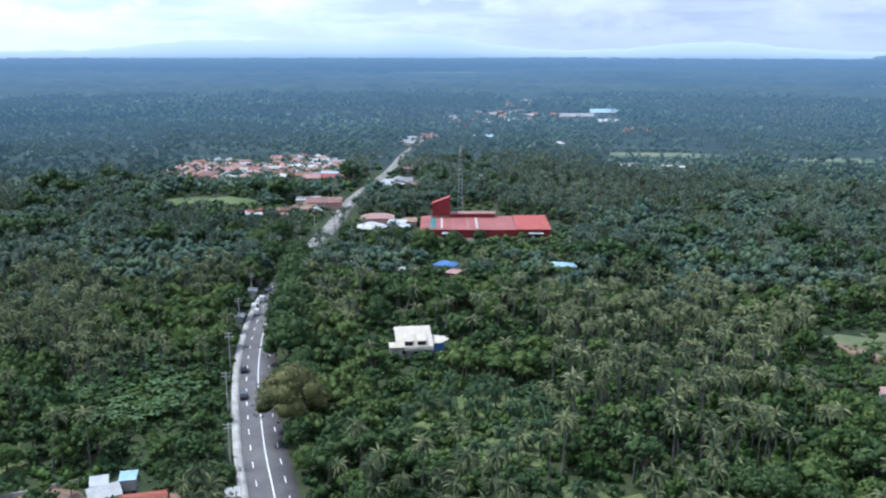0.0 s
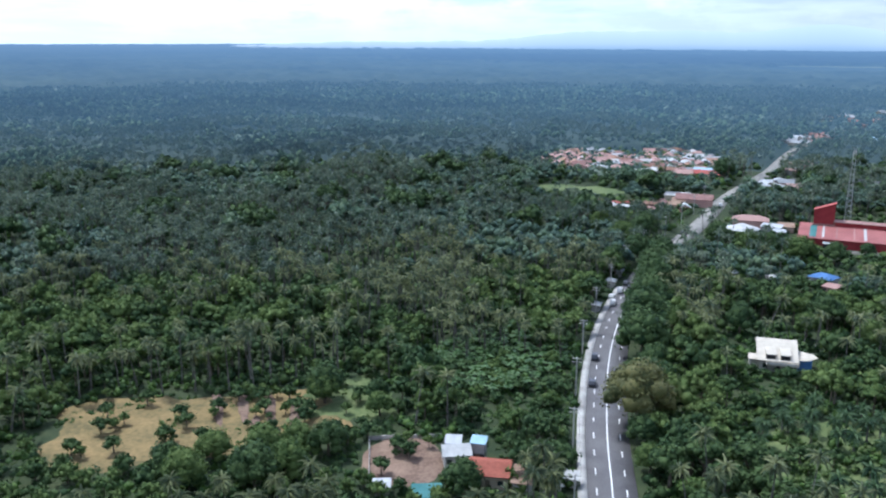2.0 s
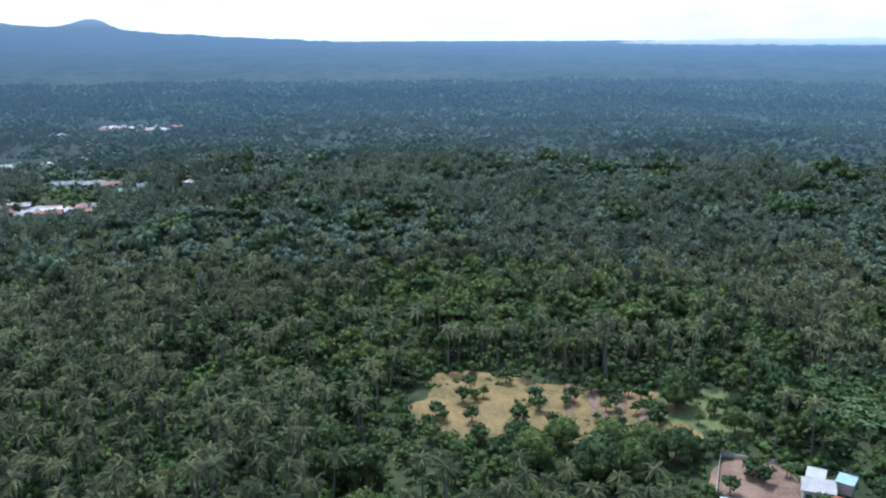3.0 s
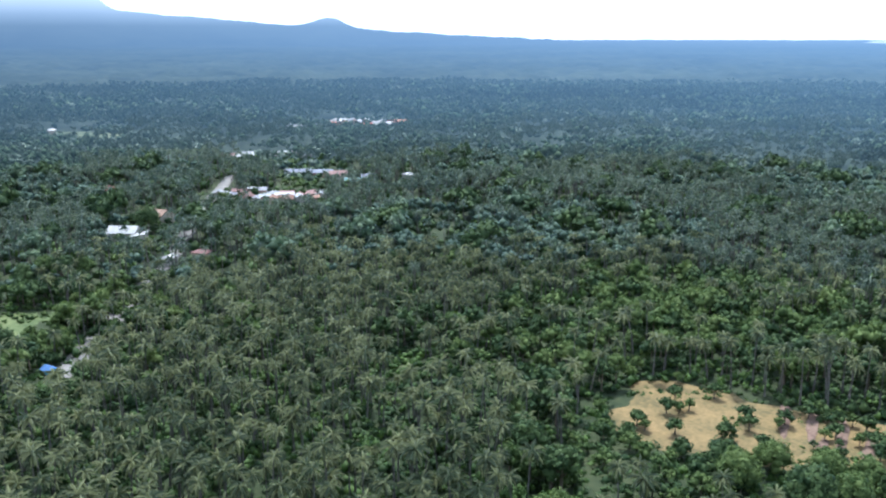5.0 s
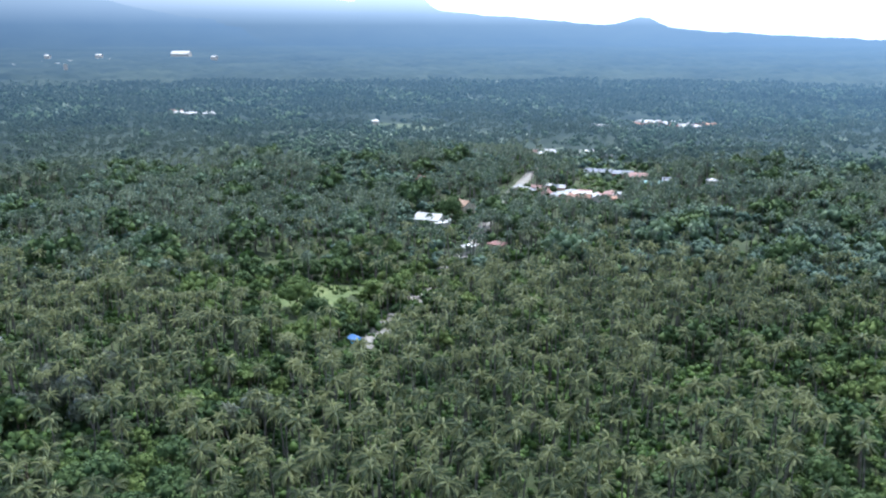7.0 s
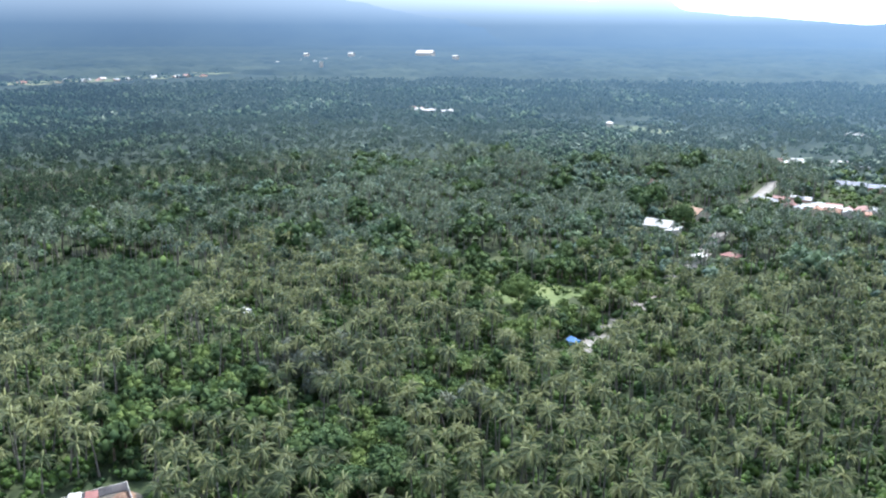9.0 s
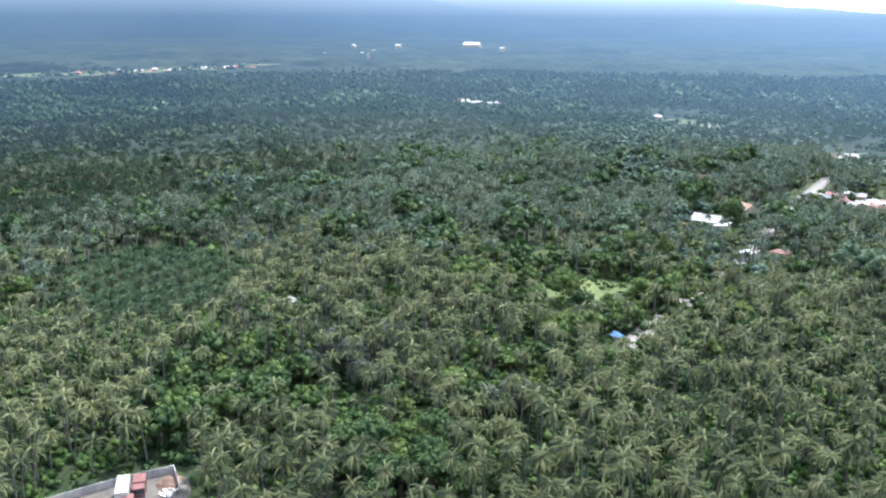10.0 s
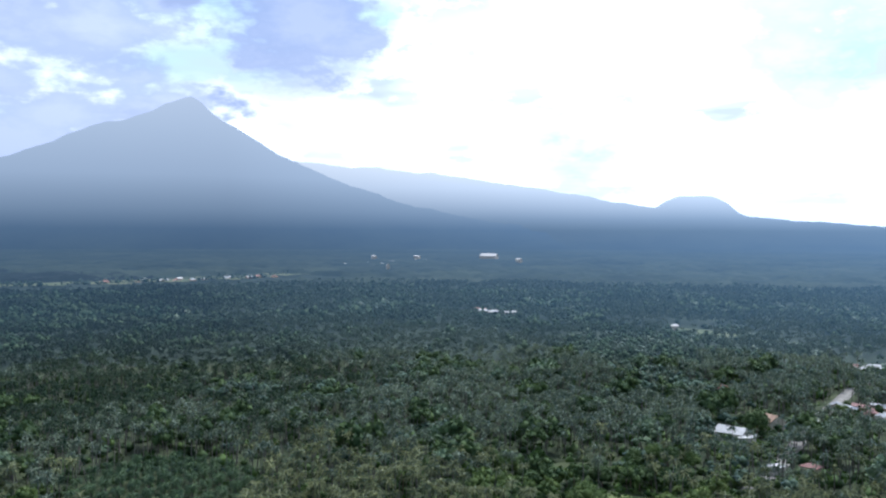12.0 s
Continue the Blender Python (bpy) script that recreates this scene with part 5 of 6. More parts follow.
def wheel(parent, x, y, r=0.5, w=0.3):
    bm = bmesh.new()
    bmesh.ops.create_cone(bm, cap_ends=True, segments=14, radius1=r, radius2=r, depth=w)
    bmesh.ops.transform(bm, matrix=Matrix.Translation((x, y, r)) @ Matrix.Rotation(math.pi / 2, 4, "X"), verts=bm.verts)
    t = part("wheel", bm, M["rubber"], parent)
    bm = bmesh.new()
    bmesh.ops.create_cone(bm, cap_ends=True, segments=10, radius1=r * 0.55, radius2=r * 0.55, depth=w + 0.04)
    bmesh.ops.transform(bm, matrix=Matrix.Translation((x, y, r)) @ Matrix.Rotation(math.pi / 2, 4, "X"), verts=bm.verts)
    part("rim", bm, M["steel"], t)


def truck(x, y, turn, length, box_mat, cab_mat, label, load_h=2.7, cargo=True):
    """A lorry along x, the cab in front."""
    t = thing("truck", label, "truck", x, y, 0.3, turn)
    part("chassis", boxes((-length / 2, length / 2, -0.5, 0.5, 0.55, 0.85)), M["rubber"], t)
    if cargo:
        bm = boxes((-length / 2, length / 2 - 2.6, -1.25, 1.25, 1.0, 1.0 + load_h))
        bmesh.ops.bevel(bm, geom=bm.edges[:], offset=0.06, segments=1, affect="EDGES")
        part("cargo_box", bm, box_mat, t)
    cx = length / 2
    bm = prism(bmesh.new(), [(-1.2, 0.7), (1.2, 0.7), (1.2, 2.7), (1.0, 2.95), (-1.0, 2.95), (-1.2, 2.7)], cx - 2.4, cx - 0.2)
    cab = part("cab", bm, cab_mat, t)
    part("windscreen", boxes((cx - 0.22, cx - 0.16, -1.05, 1.05, 1.75, 2.6)), M["glass"], cab, "dark glass windscreen")
    part("bumper", boxes((cx - 0.25, cx + 0.02, -1.2, 1.2, 0.5, 0.85)), M["steel"], t)
    for wx in (-length / 2 + 1.0, -length / 2 + 2.2, cx - 1.3):
        for s in (-1.05, 1.05):
            wheel(t, wx, s, 0.5, 0.32)
    return t


truck(-140.0, -95.0, 27, 10.0, ROOFS["white"], M["body_white"], "white box lorry parked in the yard", 2.9)
truck(-144.0, -93.6, 27, 6.2, M["body_red"], M["body_red"], "dull red lorry parked beside the yard wall", 2.2)
truck(-136.5, -92.0, 27, 6.0, M["body_red"], M["body_red"], "faded red lorry parked in the yard", 2.0)
truck(-134.4, -88.6, 36, 6.0, M["body_white"], M["body_white"], "small white delivery lorry in the yard", 2.0)
truck(-130.6, -103.4, 115, 6.5, M["body_yellow"], M["body_yellow"], "bright yellow lorry in the yard", 1.6)
rubble = thing("rubble_heap", "heap of pale sand and rubble by the yard wall", "heap", -149.6, -90.2)
bm = bmesh.new(); bmesh.ops.create_icosphere(bm, subdivisions=3, radius=1)
for v in bm.verts:
    v.co = (v.co.x * 3.6, v.co.y * 2.6, max(v.co.z, -0.1) * 1.3 * (0.7 + 0.6 * noise.noise(v.co * 2)))
part("heap", bm, M["soil"], rubble)
wreck = thing("scrap_pile", "jumbled grey and white scrap parts on bare ground", "scrap", -146.0, -88.0)
for k in range(9):
    bm = boxes((-0.8, 0.8, -0.3, 0.3, 0, 0.5))
    bmesh.ops.transform(bm, matrix=pose((k % 3) * 1.1 - 1, (k // 3) * 0.9 - 1, 0.1 * (k % 2), 6 * (k % 3), 9 * (k % 4), 47 * k), verts=bm.verts)
    part("scrap_piece", bm, (WALLS["white"], WALLS["block"], M["steel"])[k % 3], wreck)

# ---- vehicles on the highway ----
def car(x, y, turn, paint, label, tall=1.6, length=4.4, z=0.1):
    t = thing("car", label, "car", x, y, z, turn)
    l = length / 2
    bm = prism(bmesh.new(), [(-l, 0.35), (l, 0.35), (l, 0.85), (l - 1.1, 1.0), (l - 1.7, tall), (-l + 0.6, tall), (-l, 1.0)], -0.9, 0.9)
    bmesh.ops.rotate(bm, matrix=Matrix.Rotation(-math.pi / 2, 3, "Z"), verts=bm.verts)
    bmesh.ops.bevel(bm, geom=bm.edges[:], offset=0.06, segments=1, affect="EDGES")
    part("body", bm, paint, t)
    for s in (-0.91, 0.91):
        part("side_window", boxes((-l + 0.8, l - 1.75, s - 0.015, s + 0.015, 1.02, tall - 0.12)), M["glass"], t, "dark side window")
        for wx in (-l + 0.85, l - 0.9):
            wheel(t, wx, s * 0.9, 0.33, 0.22)
    return t


def beside(s_m, off):
    """A place beside the highway: metres along it and to its right."""
    i = int(s_m / 4.0)
    p, n = HIGHWAY[i], sides(HIGHWAY)[i]
    d = HIGHWAY[i + 1] - HIGHWAY[i]
    return p[0] + n[0] * off, p[1] + n[1] * off, math.degrees(math.atan2(d[1], d[0]))


for s_m, off, paint, label, tall in ((191, -4.2, M["body_dark"], "dark van parked at the kerb of the highway", 2.0), (169, -4.1, M["body_dark"], "dark car at the kerb of the highway", 1.7),
                                     (247, -4.5, M["body_white"], "white van parked beside the highway", 2.1), (262, -4.6, M["body_white"], "white van parked beside the highway", 2.1),
                                     (254, -6.4, M["body_white"], "white car parked on the shoulder", 1.6), (273, -4.3, M["body_dark"], "dark car parked beside the highway", 1.6),
                                     (335, 2.4, M["body_white"], "white car driving on the highway", 1.6), (372, -2.4, M["body_dark"], "dark car on the highway", 1.6), (455, 2.0, M["body_white"], "white van on the highway", 2.1)):
    hx, hy, ha = beside(s_m, off)
    car(hx, hy, ha, paint, label, tall)
for s_m in (236, 268, 284):
    hx, hy, ha = beside(s_m, -9.3)
    house(hx, hy, 4.0, 2.6, 2.3, "grey", "block", ha, "shed", words="roadside stall with a pale tin roof", name="stall", group="roadside stalls")

# ---- utility poles and cables ----
POLES = [beside(s_m, -8.3)[:2] for s_m in range(96, 460, 33)]
for k, (ax, ay) in enumerate(POLES):
    an = beside(96 + 33 * k, 0)[2]
    t = thing("utility_pole", "grey utility pole with two crossarms beside the highway", "utility pole", ax, ay, 0, an, "utility poles")
    bm = bmesh.new(); bmesh.ops.create_cone(bm, cap_ends=True, segments=8, radius1=0.2, radius2=0.13, depth=11.3)
    bmesh.ops.translate(bm, vec=(0, 0, 5.45), verts=bm.verts)
    part("post", bm, M["pole"], t)
    for zz in (10.6, 9.7):
        part("crossarm", boxes((-0.07, 0.07, -1.25, 1.25, zz, zz + 0.14)), M["pole"], t)
    for sy_ in (-1.1, 0.0, 1.1):
        part("insulator", boxes((-0.06, 0.06, sy_ - 0.06, sy_ + 0.06, 10.74, 11.0)), WALLS["white"], t)
for k, (p, q) in enumerate(zip(POLES, POLES[1:])):
    for sy_ in (-1.1, 1.1):
        an = math.radians(beside(96 + 33 * k, 0)[2])
        o = Vector((-math.sin(an) * sy_, math.cos(an) * sy_, 0))
        cu = bpy.data.curves.new("cable", "CURVE"); cu.dimensions = "3D"; cu.bevel_depth = 0.025; cu.bevel_resolution = 0
        sp = cu.splines.new("POLY"); sp.points.add(8)
        for i in range(9):
            f = i / 8
            sp.points[i].co = (*(Vector((*p, 10.95)).lerp(Vector((*q, 10.95)), f) + o - Vector((0, 0, 2.6 * f * (1 - f)))), 1)
        cu.materials.append(M["wire"])
        tagged(new("cable", cu), "thin sagging black cable between utility poles", "cable", "cables")


# ---- villages ----
def village(cx, cy, rx, ry, turn, count, palette, seed, group, size=(6, 11), gap=7.5, wall=("cream", "white", "block", "pink")):
    g = random.Random(seed)
    got, c, s = [], math.cos(radians(turn)), math.sin(radians(turn))
    tries = 0
    while len(got) < count and tries < 4000:
        tries += 1
        u, w = g.uniform(-1, 1), g.uniform(-1, 1)
        if u * u + w * w > 1:
            continue
        x, y = cx + c * u * rx - s * w * ry, cy + s * u * rx + c * w * ry
        if any((x - p) ** 2 + (y - q) ** 2 < gap * gap for p, q in got):
            continue
        got.append((x, y))
        wd = g.uniform(*size)
        house(x, y, wd, wd * g.uniform(0.6, 0.85), g.uniform(2.2, 3.4), g.choice(palette), g.choice(wall), g.choice((0, 90)) + turn + g.uniform(-12, 12), g.choice(("gable", "gable", "hip", "shed")), group=group)


VIL = ("pink", "pink", "rust", "grey", "pink", "rust", "pink", "grey", "pink", "white")
village(-170, 652, 36, 50, 14, 66, VIL, 1, "village houses", (7, 12), 6.3, ("cream", "block", "pink"))
village(-110, 668, 32, 60, 10, 64, VIL, 2, "village houses", (7, 12), 6.3, ("cream", "block", "pink"))
house(-76, 606, 24, 8, 3.6, "red", "cream", -2, "gable", words="long house with an orange red roof at the village edge")
house(-92, 603, 12, 8, 3.6, "pink", "pink", -2, "gable")
house(-118, 606, 14, 6, 3.2, "white", "block", -10, "shed", words="low shed with a white metal roof", name="shed")
house(-82, 622, 12, 7, 3.2, "sky", "block", -6, "gable")
house(-70, 503, 20, 9, 4.5, "pink", "pink", 4, "gable", words="roadside shop row with faded pink roof")
house(-81, 512, 14, 7, 4.0, "white", "cream", 4, "shed", words="shop with a white metal roof beside the highway")
village(-80, 490, 12, 12, 0, 5, ("pink", "brown", "rust", "grey"), 3, "roadside houses", (5, 8), 7)
village(-108, 478, 20, 12, -10, 8, ("red", "pink", "rust", "white"), 4, "roadside houses", (5, 8), 9)
village(-29, 586, 13, 16, 0, 8, ("grey", "pink", "pink", "grey"), 5, "roadside houses", (6, 10), 8)
village(-20, 670, 10, 30, 0, 7, ("grey", "white", "pink"), 6, "roadside houses", (6, 10), 10)
village(-18, 860, 22, 50, -8, 18, ("pink", "grey", "grey", "pink", "white"), 7, "highway houses", (8, 14), 11)
village(18, 615, 14, 6, 0, 3, ("pink", "grey"), 8, "houses among palms", (6, 9), 9)
# far roofs take paler colours that stand in for haze over them
village(60, 1120, 70, 120, -25, 22, ("grey", "grey", "pink", "white", "pink"), 9, "far houses", (10, 16), 18)
village(140, 1480, 60, 200, -20, 12, ("white", "white", "grey", "pink"), 10, "far houses", (12, 22), 26)
house(41, 876, 20, 9, 4, "sky", "white", 10, "gable", words="pale blue-roofed hall far among trees", name="hall")
house(106, 786, 9, 7, 7, "white", "white", 0, "hip", words="white two-storey house far among trees")
house(170, 1106, 42, 14, 6, "grey", "white", 0, "gable", words="long warehouse with a pale grey roof", name="warehouse")
house(216, 1160, 40, 16, 7, "sky", "white", 0, "gable", words="long warehouse with a pale blue-green roof", name="warehouse")
house(196, 1026, 26, 12, 6, "white", "white", 5, "gable", words="warehouse with a white roof", name="warehouse")
house(212, 939, 30, 12, 5, "pink", "cream", 0, "gable", words="long building with a faded red roof", name="warehouse")
house(140, 1148, 20, 12, 5, "pink", "cream", 20, "hip")
# half-built concrete yard
site = thing("unfinished_building", "unfinished grey concrete shell with bare columns", "building", 160, 668, 0, -22)
part("slab", boxes((-34, 34, -9, 9, -0.3, 0.5)), M["concrete"], site)
for k in range(12):
    part("column", boxes((-33 + 6 * k, -32.4 + 6 * k, -8, -7.4, 0.5, 4.2)), M["concrete"], site)
    part("column", boxes((-33 + 6 * k, -32.4 + 6 * k, 7.4, 8, 0.5, 4.2)), M["concrete"], site)
for x0, x1, y0, y1, h0 in ((-33, -8, 6, 8.4, 3.4), (-4, 16, -8.6, -7.6, 2.6), (10, 33, -2, 6, 3.6), (-26, -14, -6, 3, 2.8)):
    part("wall", boxes((x0, x1, y0, y1, 0.5, h0)), WALLS["block"], site)

x, y = sites(9.5, 440, 760)
ok = in_clear(x, y) & ~in_clear(x, y, 0.0, BARE) & (((x + 140) / 80) ** 2 + ((y - 662) / 72) ** 2 < 1)
leaf_wood("village_trees", x[ok], y[ok], LEAF_B, "green garden trees between the village houses", 3.2, 6, 1.6, 3.0, (M["leaf"], M["leaf_dark"]), TRUNK_LO)

# ---- the hamlet on the side road ----
house(-421, 43, 13, 9, 4.0, "white", "white", 60, "gable", words="house with a bright white metal roof beside a dark tree", rise=0.3)
house(-414, 49, 8, 6, 3.2, "white", "white", -20, "shed", words="white-roofed annex beside the house", name="annex")
house(-453.5, 62.3, 16, 10, 4.4, "brown", "cream", 35, "gable", words="house with a weathered brown roof")
house(-368, 68, 6.5, 5.5, 3.0, "pink", "cream", 50, "hip", words="house with a pale red tiled roof among palms")
house(-364, 54, 5, 5, 3.0, "white", "white", 20, "shed", words="small white-roofed hut among palms", name="hut")
house(-257, 2.6, 3.6, 2.6, 1.5, "blue", "white", 30, "gable", words="tiny hut under a bright blue tarpaulin", name="hut").children[1].data.materials[0] = M["pool"]
house(-263, -107, 4.6, 4, 3.2, "white", "white", 25, "gable", detail=True, words="small white hut standing among palms", name="hut")
house(-543, 51, 9, 7, 3.6, "red", "cream", 20, "gable", words="house with a red roof among palms")
house(-505, 228, 6, 6, 5, "white", "white", 0, "hip", words="small white building among palms")
house(-562, 172, 17, 8, 3.0, "slate", "block", 69, "gable", words="school wing with a dark blue-grey metal roof", name="school", rise=0.22)
house(-552, 186, 13, 8, 3.0, "slate", "pink", 69, "gable", words="school wing with a blue-grey metal roof", name="school", rise=0.22)
house(-532, 190, 12, 9, 4, "pink", "white", 69, "gable", words="school annex with a faded pink roof", name="school")
house(-506, 192, 15, 8, 3.5, "teal", "white", 75, "gable", words="long shed with a green roof", name="shed")
house(-518, 205, 10, 7, 3.5, "slate", "white", 75, "gable", name="shed", words="low shed with a dark grey roof")
village(-478, 140, 24, 10, 72, 13, ("pink", "grey", "pink", "rust", "white"), 11, "hamlet houses", (6, 11), 7.5)
village(-508, 118, 16, 9, 72, 6, ("grey", "pink", "grey"), 12, "hamlet houses", (6, 11), 8)
village(-655, 178, 36, 14, 80, 8, ("grey", "grey", "white", "pink"), 13, "hamlet houses", (7, 12), 11)
village(-850, 335, 42, 26, 60, 18, ("red", "pink", "grey", "grey", "rust"), 14, "hill village houses", (8, 14), 11)
village(-832, 262, 20, 10, 60, 6, ("white", "grey"), 15, "hill village houses", (8, 13), 11)
house(-1010, -165, 48, 10, 5, "white", "white", 64, "gable", words="very long white-roofed poultry shed", name="long_shed", rise=0.2)
house(-1028, -186, 22, 9, 5, "pink", "cream", 64, "gable", words="long shed with a faded red roof", name="long_shed")
house(-1000, -140, 14, 9, 5, "white", "white", 64, "gable", words="low shed with a white roof", name="shed")
house(-905, 36, 8, 7, 4, "white", "white", 0, "hip")
for fx, fy, fw, fd, fh, fa in ((-2818, -485, 56, 30, 14, 80), (-2030, -600, 9, 8, 18, 20), (-2560, -350, 16, 12, 14, 60), (-2700, -700, 18, 12, 14, 75), (-2650, -830, 14, 12, 14, 70)):
    house(fx, fy, fw, fd, fh, "white", "white", fa, "gable", words="large pale hall far out in the forest", name="hall", rise=0.3)
village(-1600, -880, 240, 26, 144, 15, ("white", "pink", "grey"), 16, "houses by the far fields", (10, 18), 16)
village(-2450, -760, 300, 40, 160, 9, ("white", "grey"), 17, "houses by the far fields", (14, 24), 30)
# buildings by the eastern fields
house(150, 196, 8.5, 7.5, 5.4, "teal", "white", -30, "hip", detail=True, words="two-storey white house with a teal roof")
house(142, 199, 5, 4, 2.6, "brown", "cream", -25, "shed", words="annex with a brown weathered roof", name="annex")
house(132, 181, 4.0, 3.4, 2.8, "red", "cream", 60, "gable", words="small house with a red roof among trees")
house(146, 172, 11, 7, 3.4, "pink", "cream", -20, "gable", words="house with a faded red roof")
house(137, 171, 5, 4, 2.6, "white", "white", -10, "shed", words="low white shed with tin roof", name="shed")
house(127, 176, 4, 3, 2.4, "white", "cream", 30, "shed", words="small hut with a tin roof", name="hut")
house(123, 220, 6, 4, 2.8, "pink", "block", -15, "gable")
house(132, 216, 3, 2.4, 2.2, "grey", "white", -30, "shed", words="white shed between shrubs", name="shed")
house(141, 219, 7, 3, 2.4, "grey", "block", -20, "shed", words="long grey tin-roofed shed", name="shed")
house(137, 245, 2.2, 1.8, 2.2, "white", "white", 0, "shed", words="tiny white hut at the field", name="hut")


# ---- trees that stand on their own ----
def limbs(h, spread_r, seed):
    """A tapered trunk that forks into several limbs."""
    g = random.Random(seed)
    bm = bmesh.new()

    def stick(a, b, r0, r1):
        d = Vector(b) - Vector(a)
        bm2 = bmesh.ops.create_cone(bm, cap_ends=True, segments=7, radius1=r0, radius2=r1, depth=d.length)
        m = Matrix.Translation((Vector(a) + Vector(b)) / 2) @ d.to_track_quat("Z", "Y").to_matrix().to_4x4()
        bmesh.ops.transform(bm, matrix=m, verts=bm2["verts"])
    fork = (0, 0, h * 0.42)
    stick((0, 0, -0.2), fork, 0.045 * h, 0.03 * h)
    for k in range(5):
        a = k * 1.257 + g.uniform(-0.3, 0.3)
        mid = (math.cos(a) * spread_r * 0.35, math.sin(a) * spread_r * 0.35, h * g.uniform(0.55, 0.66))
        stick(fork, mid, 0.022 * h, 0.013 * h)
        stick(mid, (mid[0] * 1.8, mid[1] * 1.8, h * g.uniform(0.68, 0.82)), 0.013 * h, 0.005 * h)
    return bm


def crown_mesh(shape, r, zc, sz, mat):
    v, f = shape
    me = raw_mesh("crown", v * np.array((r, r, r * sz)) + np.array((0, 0, zc)), f, [mat])
    return me


def tree(x, y, h, r, mat, shape, label, seed=0, group="", category="tree", name="tree"):
    t = thing(name, label, category, x, y, 0, 40 * seed, group)
    part("trunk", limbs(h, r, seed), M["wood"], t)
    c = new("crown", crown_mesh(shape, r, h - r * 0.72, 1.0, mat)); c.parent = t
    return t


BIG = [leaf_crown(200 + s, 30, 1700, 0.40, 0.9, fat=1.22) for s in range(3)]
tree(-37.5, 199, 17.0, 10.3, M["leaf_brown"], leaf_crown(210, 40, 4200, 0.24, 0.9, fat=1.2), "big rounded tree with russet and yellow-green leaves at the highway", 1)
for k, (tx, ty, th, tr) in enumerate(((-47, 250, 14, 9.5), (-50, 270, 14.5, 10), (-53, 290, 14, 9.5), (-56, 312, 14, 9), (-58, 334, 14, 9.5), (-61, 354, 13, 8.5), (-72, 360, 12, 7), (-64, 366, 11, 6), (-40, 236, 9, 6), (-34, 190, 8, 5), (-30, 178, 7, 4.5), (-43, 222, 9, 5.5), (-42, 268, 10, 5.5), (-77, 398, 14, 8), (-84, 385, 12, 7),
                                     (-64, 588, 16, 8), (-293, -17, 11, 7.2), (-281, -10, 7.5, 5.5), (-288, -26, 6, 4.5), (-342, -1, 12, 5), (-343, 6, 14, 4.6), (-337, 12, 15, 4.6), (-339, 19, 13, 5), (-330, -13, 8, 5), (-337, -51, 9, 6.5), (-329, -39, 8, 6), (-135, 398, 11, 9), (-118, 402, 10, 8), (-100, 408, 11, 8), (-106, 136, 10, 6.5), (-103, 143, 8, 6), (-117, 182, 10, 6.3), (-121, 131, 8, 6), (-128, 134, 6.5, 5), (-107, 154, 7, 4.5), (-104, 187, 6, 4), (-99, 179, 6.5, 4), (-238, 376, 19, 5.5), (-116, 180, 8.5, 5.0), (-100, 156, 8, 5.5), (-112, 148, 8, 5),
                                     (-22, 394, 11, 6.5), (-8, 390, 11, 7), (5, 394, 9, 6), (-31, 404, 9, 6), (18, 411, 6.5, 4), (39, 412, 5.5, 3), (-46, 412, 10, 6), (-122, 142, 7, 5), (-64, 152, 8, 5), (-52, 168, 7.5, 4.5), (-60, 172, 6.5, 3.6), (16, 282, 10, 6), (-22, 282, 10, 6), (-2, 286, 9, 5), (4, 300, 11, 6))):
    tree(tx, ty, th, tr, M["leaf" if k % 2 == 0 and k > 8 else "leaf_dark"], BIG[k % 3], "dense broad tree with dark green leaves", k + 2)
for k, (tx, ty, th, tr) in enumerate(((-214, -70, 10, 6), (-205, -64, 8, 5), (-224, -78, 9, 6), (-208, -80, 8, 5), (-232, -66, 9, 5.5), (-196, -30, 8, 5), (-200, -22, 9, 5.5), (140, 188, 9, 6), (152, 186, 8, 6))):
    tree(tx, ty, th, tr, M["leaf_grey"], BIG[k % 3], "broad tree with thin grey-green leaves among palms", k + 50)
tree(-429, 55, 12.5, 7.2, M["leaf_dark"], BIG[1], "dense round dark tree beside the white-roofed house", 61)
tree(-52.7, 165, 7, 4.0, M["leaf_brown"], BIG[1], "small tree with yellowish leaves beside the highway", 40)

LEAF_LABELS = ("rounded broadleaved tree with fresh green leaves", "spreading broadleaved tree with dark green leaves", "small bushy tree with green leaves", "tall broadleaved tree with dark crown", "low wide tree with light green leaves")
protos = []
for k, (th, tr, mt) in enumerate(((9, 4.2, "leaf"), (11, 5.2, "leaf_dark"), (6.5, 3.4, "shrub"), (13, 5.0, "leaf_dark"), (7.5, 4.6, "leaf"))):
    protos.append((th, tr, M[mt]))
made = {}
for k, (tx, ty) in enumerate(NEAR_BROAD):
    p = k % 5
    if p not in made:
        made[p] = tree(tx, ty, *protos[p], LEAF_NEAR[p % 4], LEAF_LABELS[p], p, "broadleaved trees")
    else:
        copy_thing(made[p], pose(tx, ty, 0, 0, 0, 137.5 * k))

PALM_LABELS = ("tall coconut palm with drooping olive green fronds", "slender coconut palm leaning slightly, full green crown", "mature coconut palm with yellowing lower fronds")
made = {}
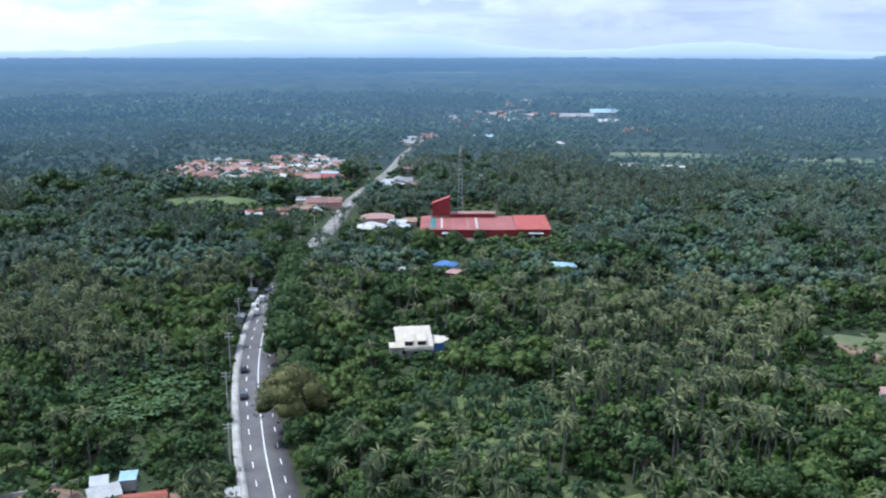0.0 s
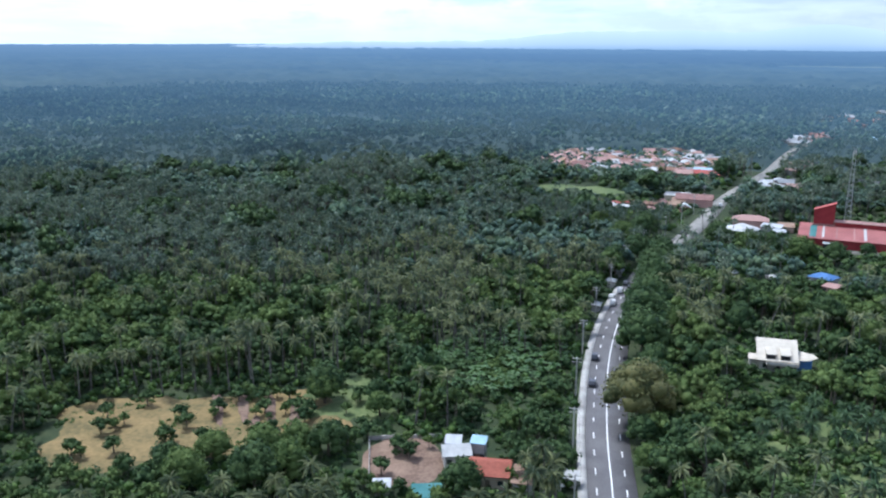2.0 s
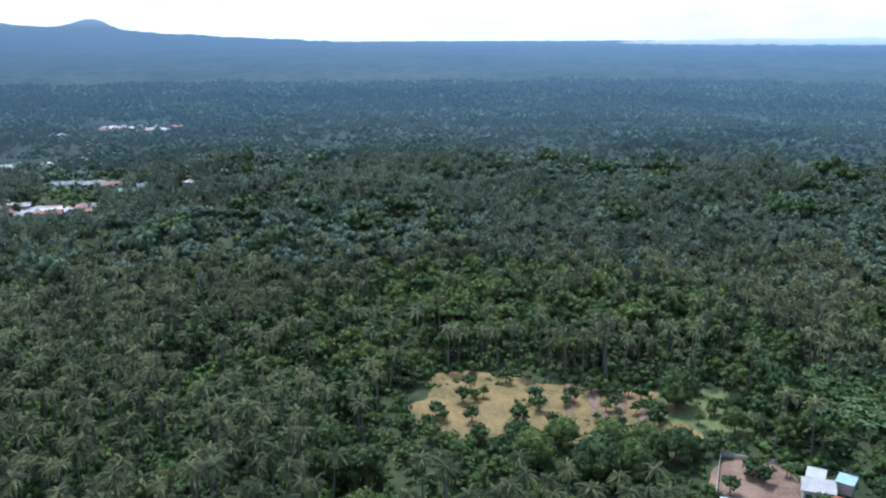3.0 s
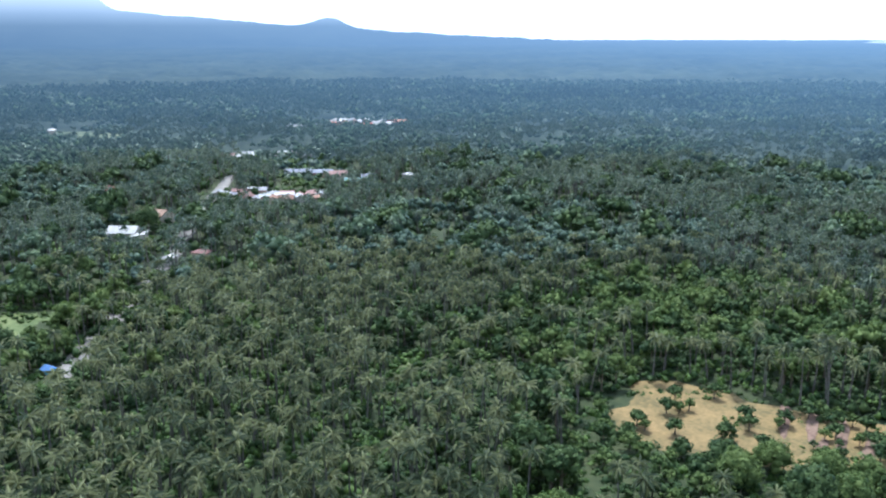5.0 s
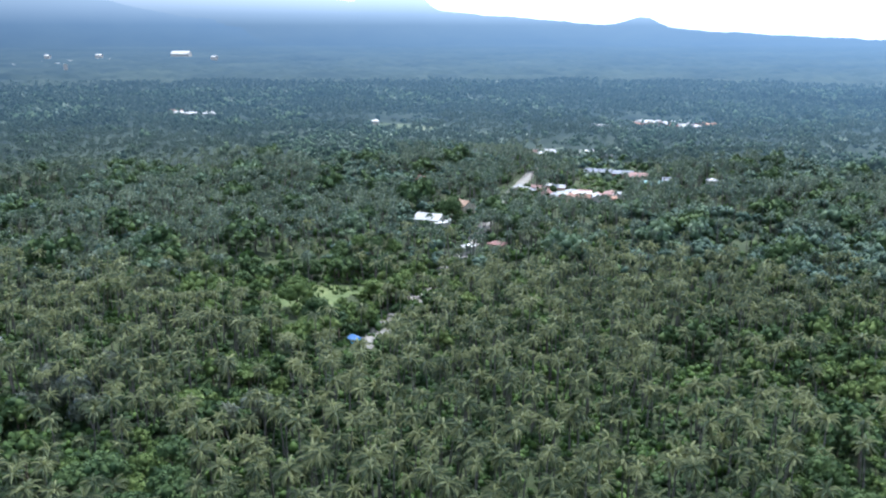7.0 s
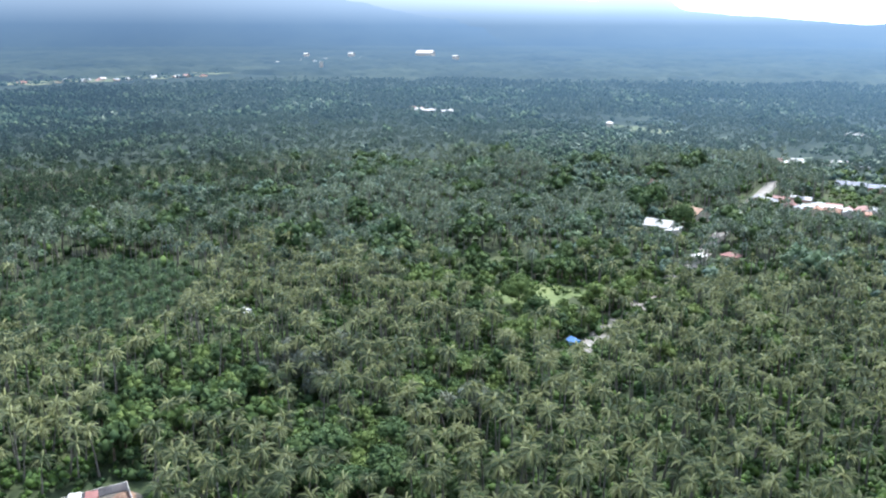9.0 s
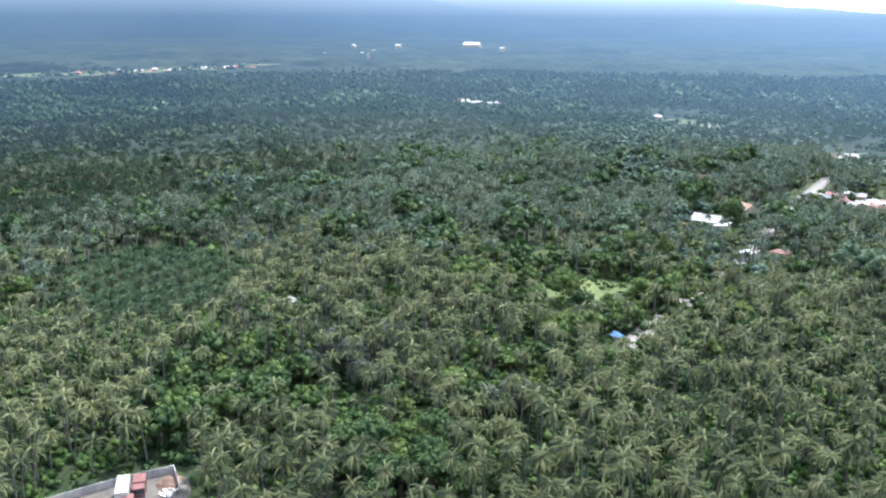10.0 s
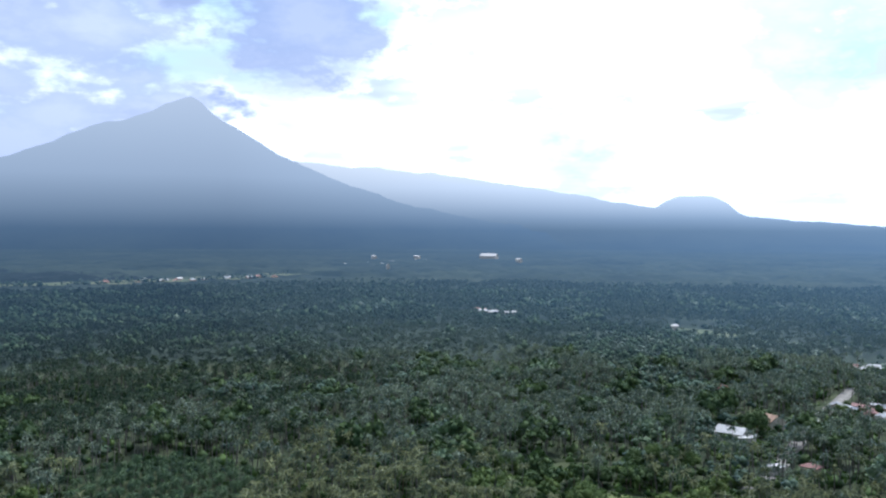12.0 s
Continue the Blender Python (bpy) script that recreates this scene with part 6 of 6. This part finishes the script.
for k, (tx, ty) in enumerate(NEAR_PALMS):
    p = (k * 7) % 13
    if p not in made:
        h = (15.5, 13.0, 17.0, 11.5, 14.5, 16.0, 12.5, 14.0, 10.0, 9.0, 13.5, 15.0, 11.0)[p]
        t = thing("coconut_palm", PALM_LABELS[p % 3], "palm tree", tx, ty, 0, 0, "coconut palms")
        lx, ly = (0.9, -0.7, 0.3, -1.3, 1.4, 0.0, -0.4, 0.8, -0.9)[p % 9], (0.4, 0.9, -1.2, 0.2, -0.6, 1.1, 0.0, -0.9, 0.5)[p % 9]
        v, f = trunk_shape(8, 5)
        v = v * np.array((1, 1, h)) + np.stack([lx * v[:, 2] ** 1.5, ly * v[:, 2] ** 1.5, 0 * v[:, 2]], 1)
        o = new("trunk", raw_mesh("trunk", v, f, [M["bark"]])); o.parent = t
        v, f = CROWN_NEAR[p % 5]
        o = new("crown", raw_mesh("crown", v * np.array((1, 1, 0.9 + 0.1 * (p % 3))) * (0.80 + 0.075 * (p % 5)) + np.array((lx, ly, h)), f, [M["palm"]])); o.parent = t
        made[p] = t
    else:
        copy_thing(made[p], pose(tx, ty, 0, 0, 0, 137.5 * k))

# young trees in the orchard and on the dry plot
og = random.Random(4)
young, made = [], {}
for i in range(-6, 7):
    for j in range(-8, 9):
        ox, oy = 18 + i * 5.6 + (j % 2) * 1.5 + og.uniform(-1.2, 1.2), 186 + j * 5.6 + og.uniform(-1.2, 1.2)
        if ((ox - 9) / 20) ** 2 + ((oy - 203) / 25) ** 2 < 1 or ((ox - 30) / 11) ** 2 + ((oy - 160) / 16) ** 2 < 0.7:
            young.append((ox, oy, 0 if value_noise(np.array([ox]), np.array([oy]), 14, 5)[0] > 0.52 else 1))
for cx, cy, n, rr in ((-154, 148, 14, 19), (-130, 160, 40, 19), (-112, 184, 8, 10), (-83, 161, 9, 9), (146, 264, 8, 18)):
    for _ in range(n):
        a, q = og.uniform(0, 6.28), math.sqrt(og.uniform(0, 1)) * rr
        young.append((cx + q * math.cos(a), cy + q * math.sin(a), 1))
for i in range(-9, 10):      # rows of young palms on the cleared slope
    for j in range(-6, 7):
        u, w = i * 5.0 + og.uniform(-0.5, 0.5), j * 5.0 + og.uniform(-0.5, 0.5)
        if (u / 43) ** 2 + (w / 32) ** 2 < 1:
            young.append((-278 + 0.857 * u - 0.515 * w, -166 + 0.515 * u + 0.857 * w, 0))
for k, (ox, oy, kind) in enumerate(young):
    p = (kind, k % 3)
    if p in made:
        copy_thing(made[p], pose(ox, oy, 0, 0, 0, 99 * k))
    elif kind:
        made[p] = tree(ox, oy, (2.4, 3.4, 4.8)[p[1]], (1.3, 1.7, 2.5)[p[1]], M[("leaf_dark", "leaf", "leaf_dark")[p[1]]], LEAF_A[p[1]], "small young fruit tree on open grass", p[1], "young fruit trees")
    else:
        h = 3.0 + 1.6 * p[1]
        t = thing("young_palm", "short young coconut palm with upright fronds on grass", "palm tree", ox, oy, 0, 0, "young palms")
        v, f = trunk_shape(6, 2)
        o = new("trunk", raw_mesh("trunk", v * np.array((0.9, 0.9, h)), f, [M["bark"]])); o.parent = t
        v, f = CROWN_A[p[1]]
        o = new("crown", raw_mesh("crown", v * 0.95 + np.array((0, 0, h)), f, [M["palm_young"]])); o.parent = t
        made[p] = t

x, y = sites(3.4, 150, 250)
ok = (((x - 9) / 23) ** 2 + ((y - 203) / 28) ** 2 < 1) & (value_noise(x, y, 12, 17) + rng.uniform(-0.2, 0.2, len(x)) > 0.42)
leaf_wood("orchard_shrubs", x[ok], y[ok], SHRUB_A, "green shrubs and weeds between the young orchard trees", 0.8, 2.8, 1.2, 2.4, (M["shrub"], M["leaf"]), category="shrubs")

# shrubs and weeds on the open grass
x, y = sites(3.2, 150, 340)
ok = np.zeros(len(x), bool)
for cx, cy, rr in ((-313, -3, 13), (-303, -14, 14), (150, 265, 22), (9, 203, 20), (30, 160, 12), (-112, 184, 12)):
    ok |= np.hypot(x - cx, y - cy) < rr
ok &= (value_noise(x, y, 8, 37) > 0.52) & free(x, y, True) | ok & (value_noise(x, y, 8, 37) > 0.60)
leaf_wood("meadow_shrubs", x[ok], y[ok], SHRUB_A, "low green shrubs and weeds on open grass", 0.4, 2.0, 0.6, 1.7, (M["shrub"], M["leaf"], M["leaf_light"]), category="shrubs")

# tufts and weeds on the dry plot
x, y = sites(2.6, 150, 250)
ok = in_clear(x, y, -1.0, BARE[:3]) & (value_noise(x, y, 9, 27) > 0.60)
leaf_wood("weed_tufts", x[ok], y[ok], SHRUB_A, "low green weeds and tufts on the dry plot", 0.3, 1.3, 0.5, 1.5, (M["shrub"], M["leaf"]), category="shrubs")
for sx_, sy_, sa in ((-140, 166, 131), (-134, 169, 129), (-127, 171, 127), (-118, 169, 125), (-122, 158, 128)):
    patch("soil_strip", sx_, sy_, 11, 1.5, sa, M["soil"], "strip of bare reddish soil between tree rows", z=0.42, seed=sx_)

# banana plants beside the highway
x, y = sites(2.9, 150, 300)
ok = (((x + 84) / 20) ** 2 + ((y - 232) / 34) ** 2 < 1) & ~road_gap(x, y, HIGHWAY, 12)
x, y = x[ok], y[ok]
n = len(x)
bs_ = rng.uniform(0.9, 1.4, n)
stuff("banana_grove", [spread([banana_shape(s) for s in range(3)], rng.integers(3, size=n), x, y, rng.uniform(0.2, 1.6, n), rng.uniform(0, 6.28, n), bs_, bs_)], [M["banana"]],
      "thicket of banana plants with big bright leaves", "banana plants")
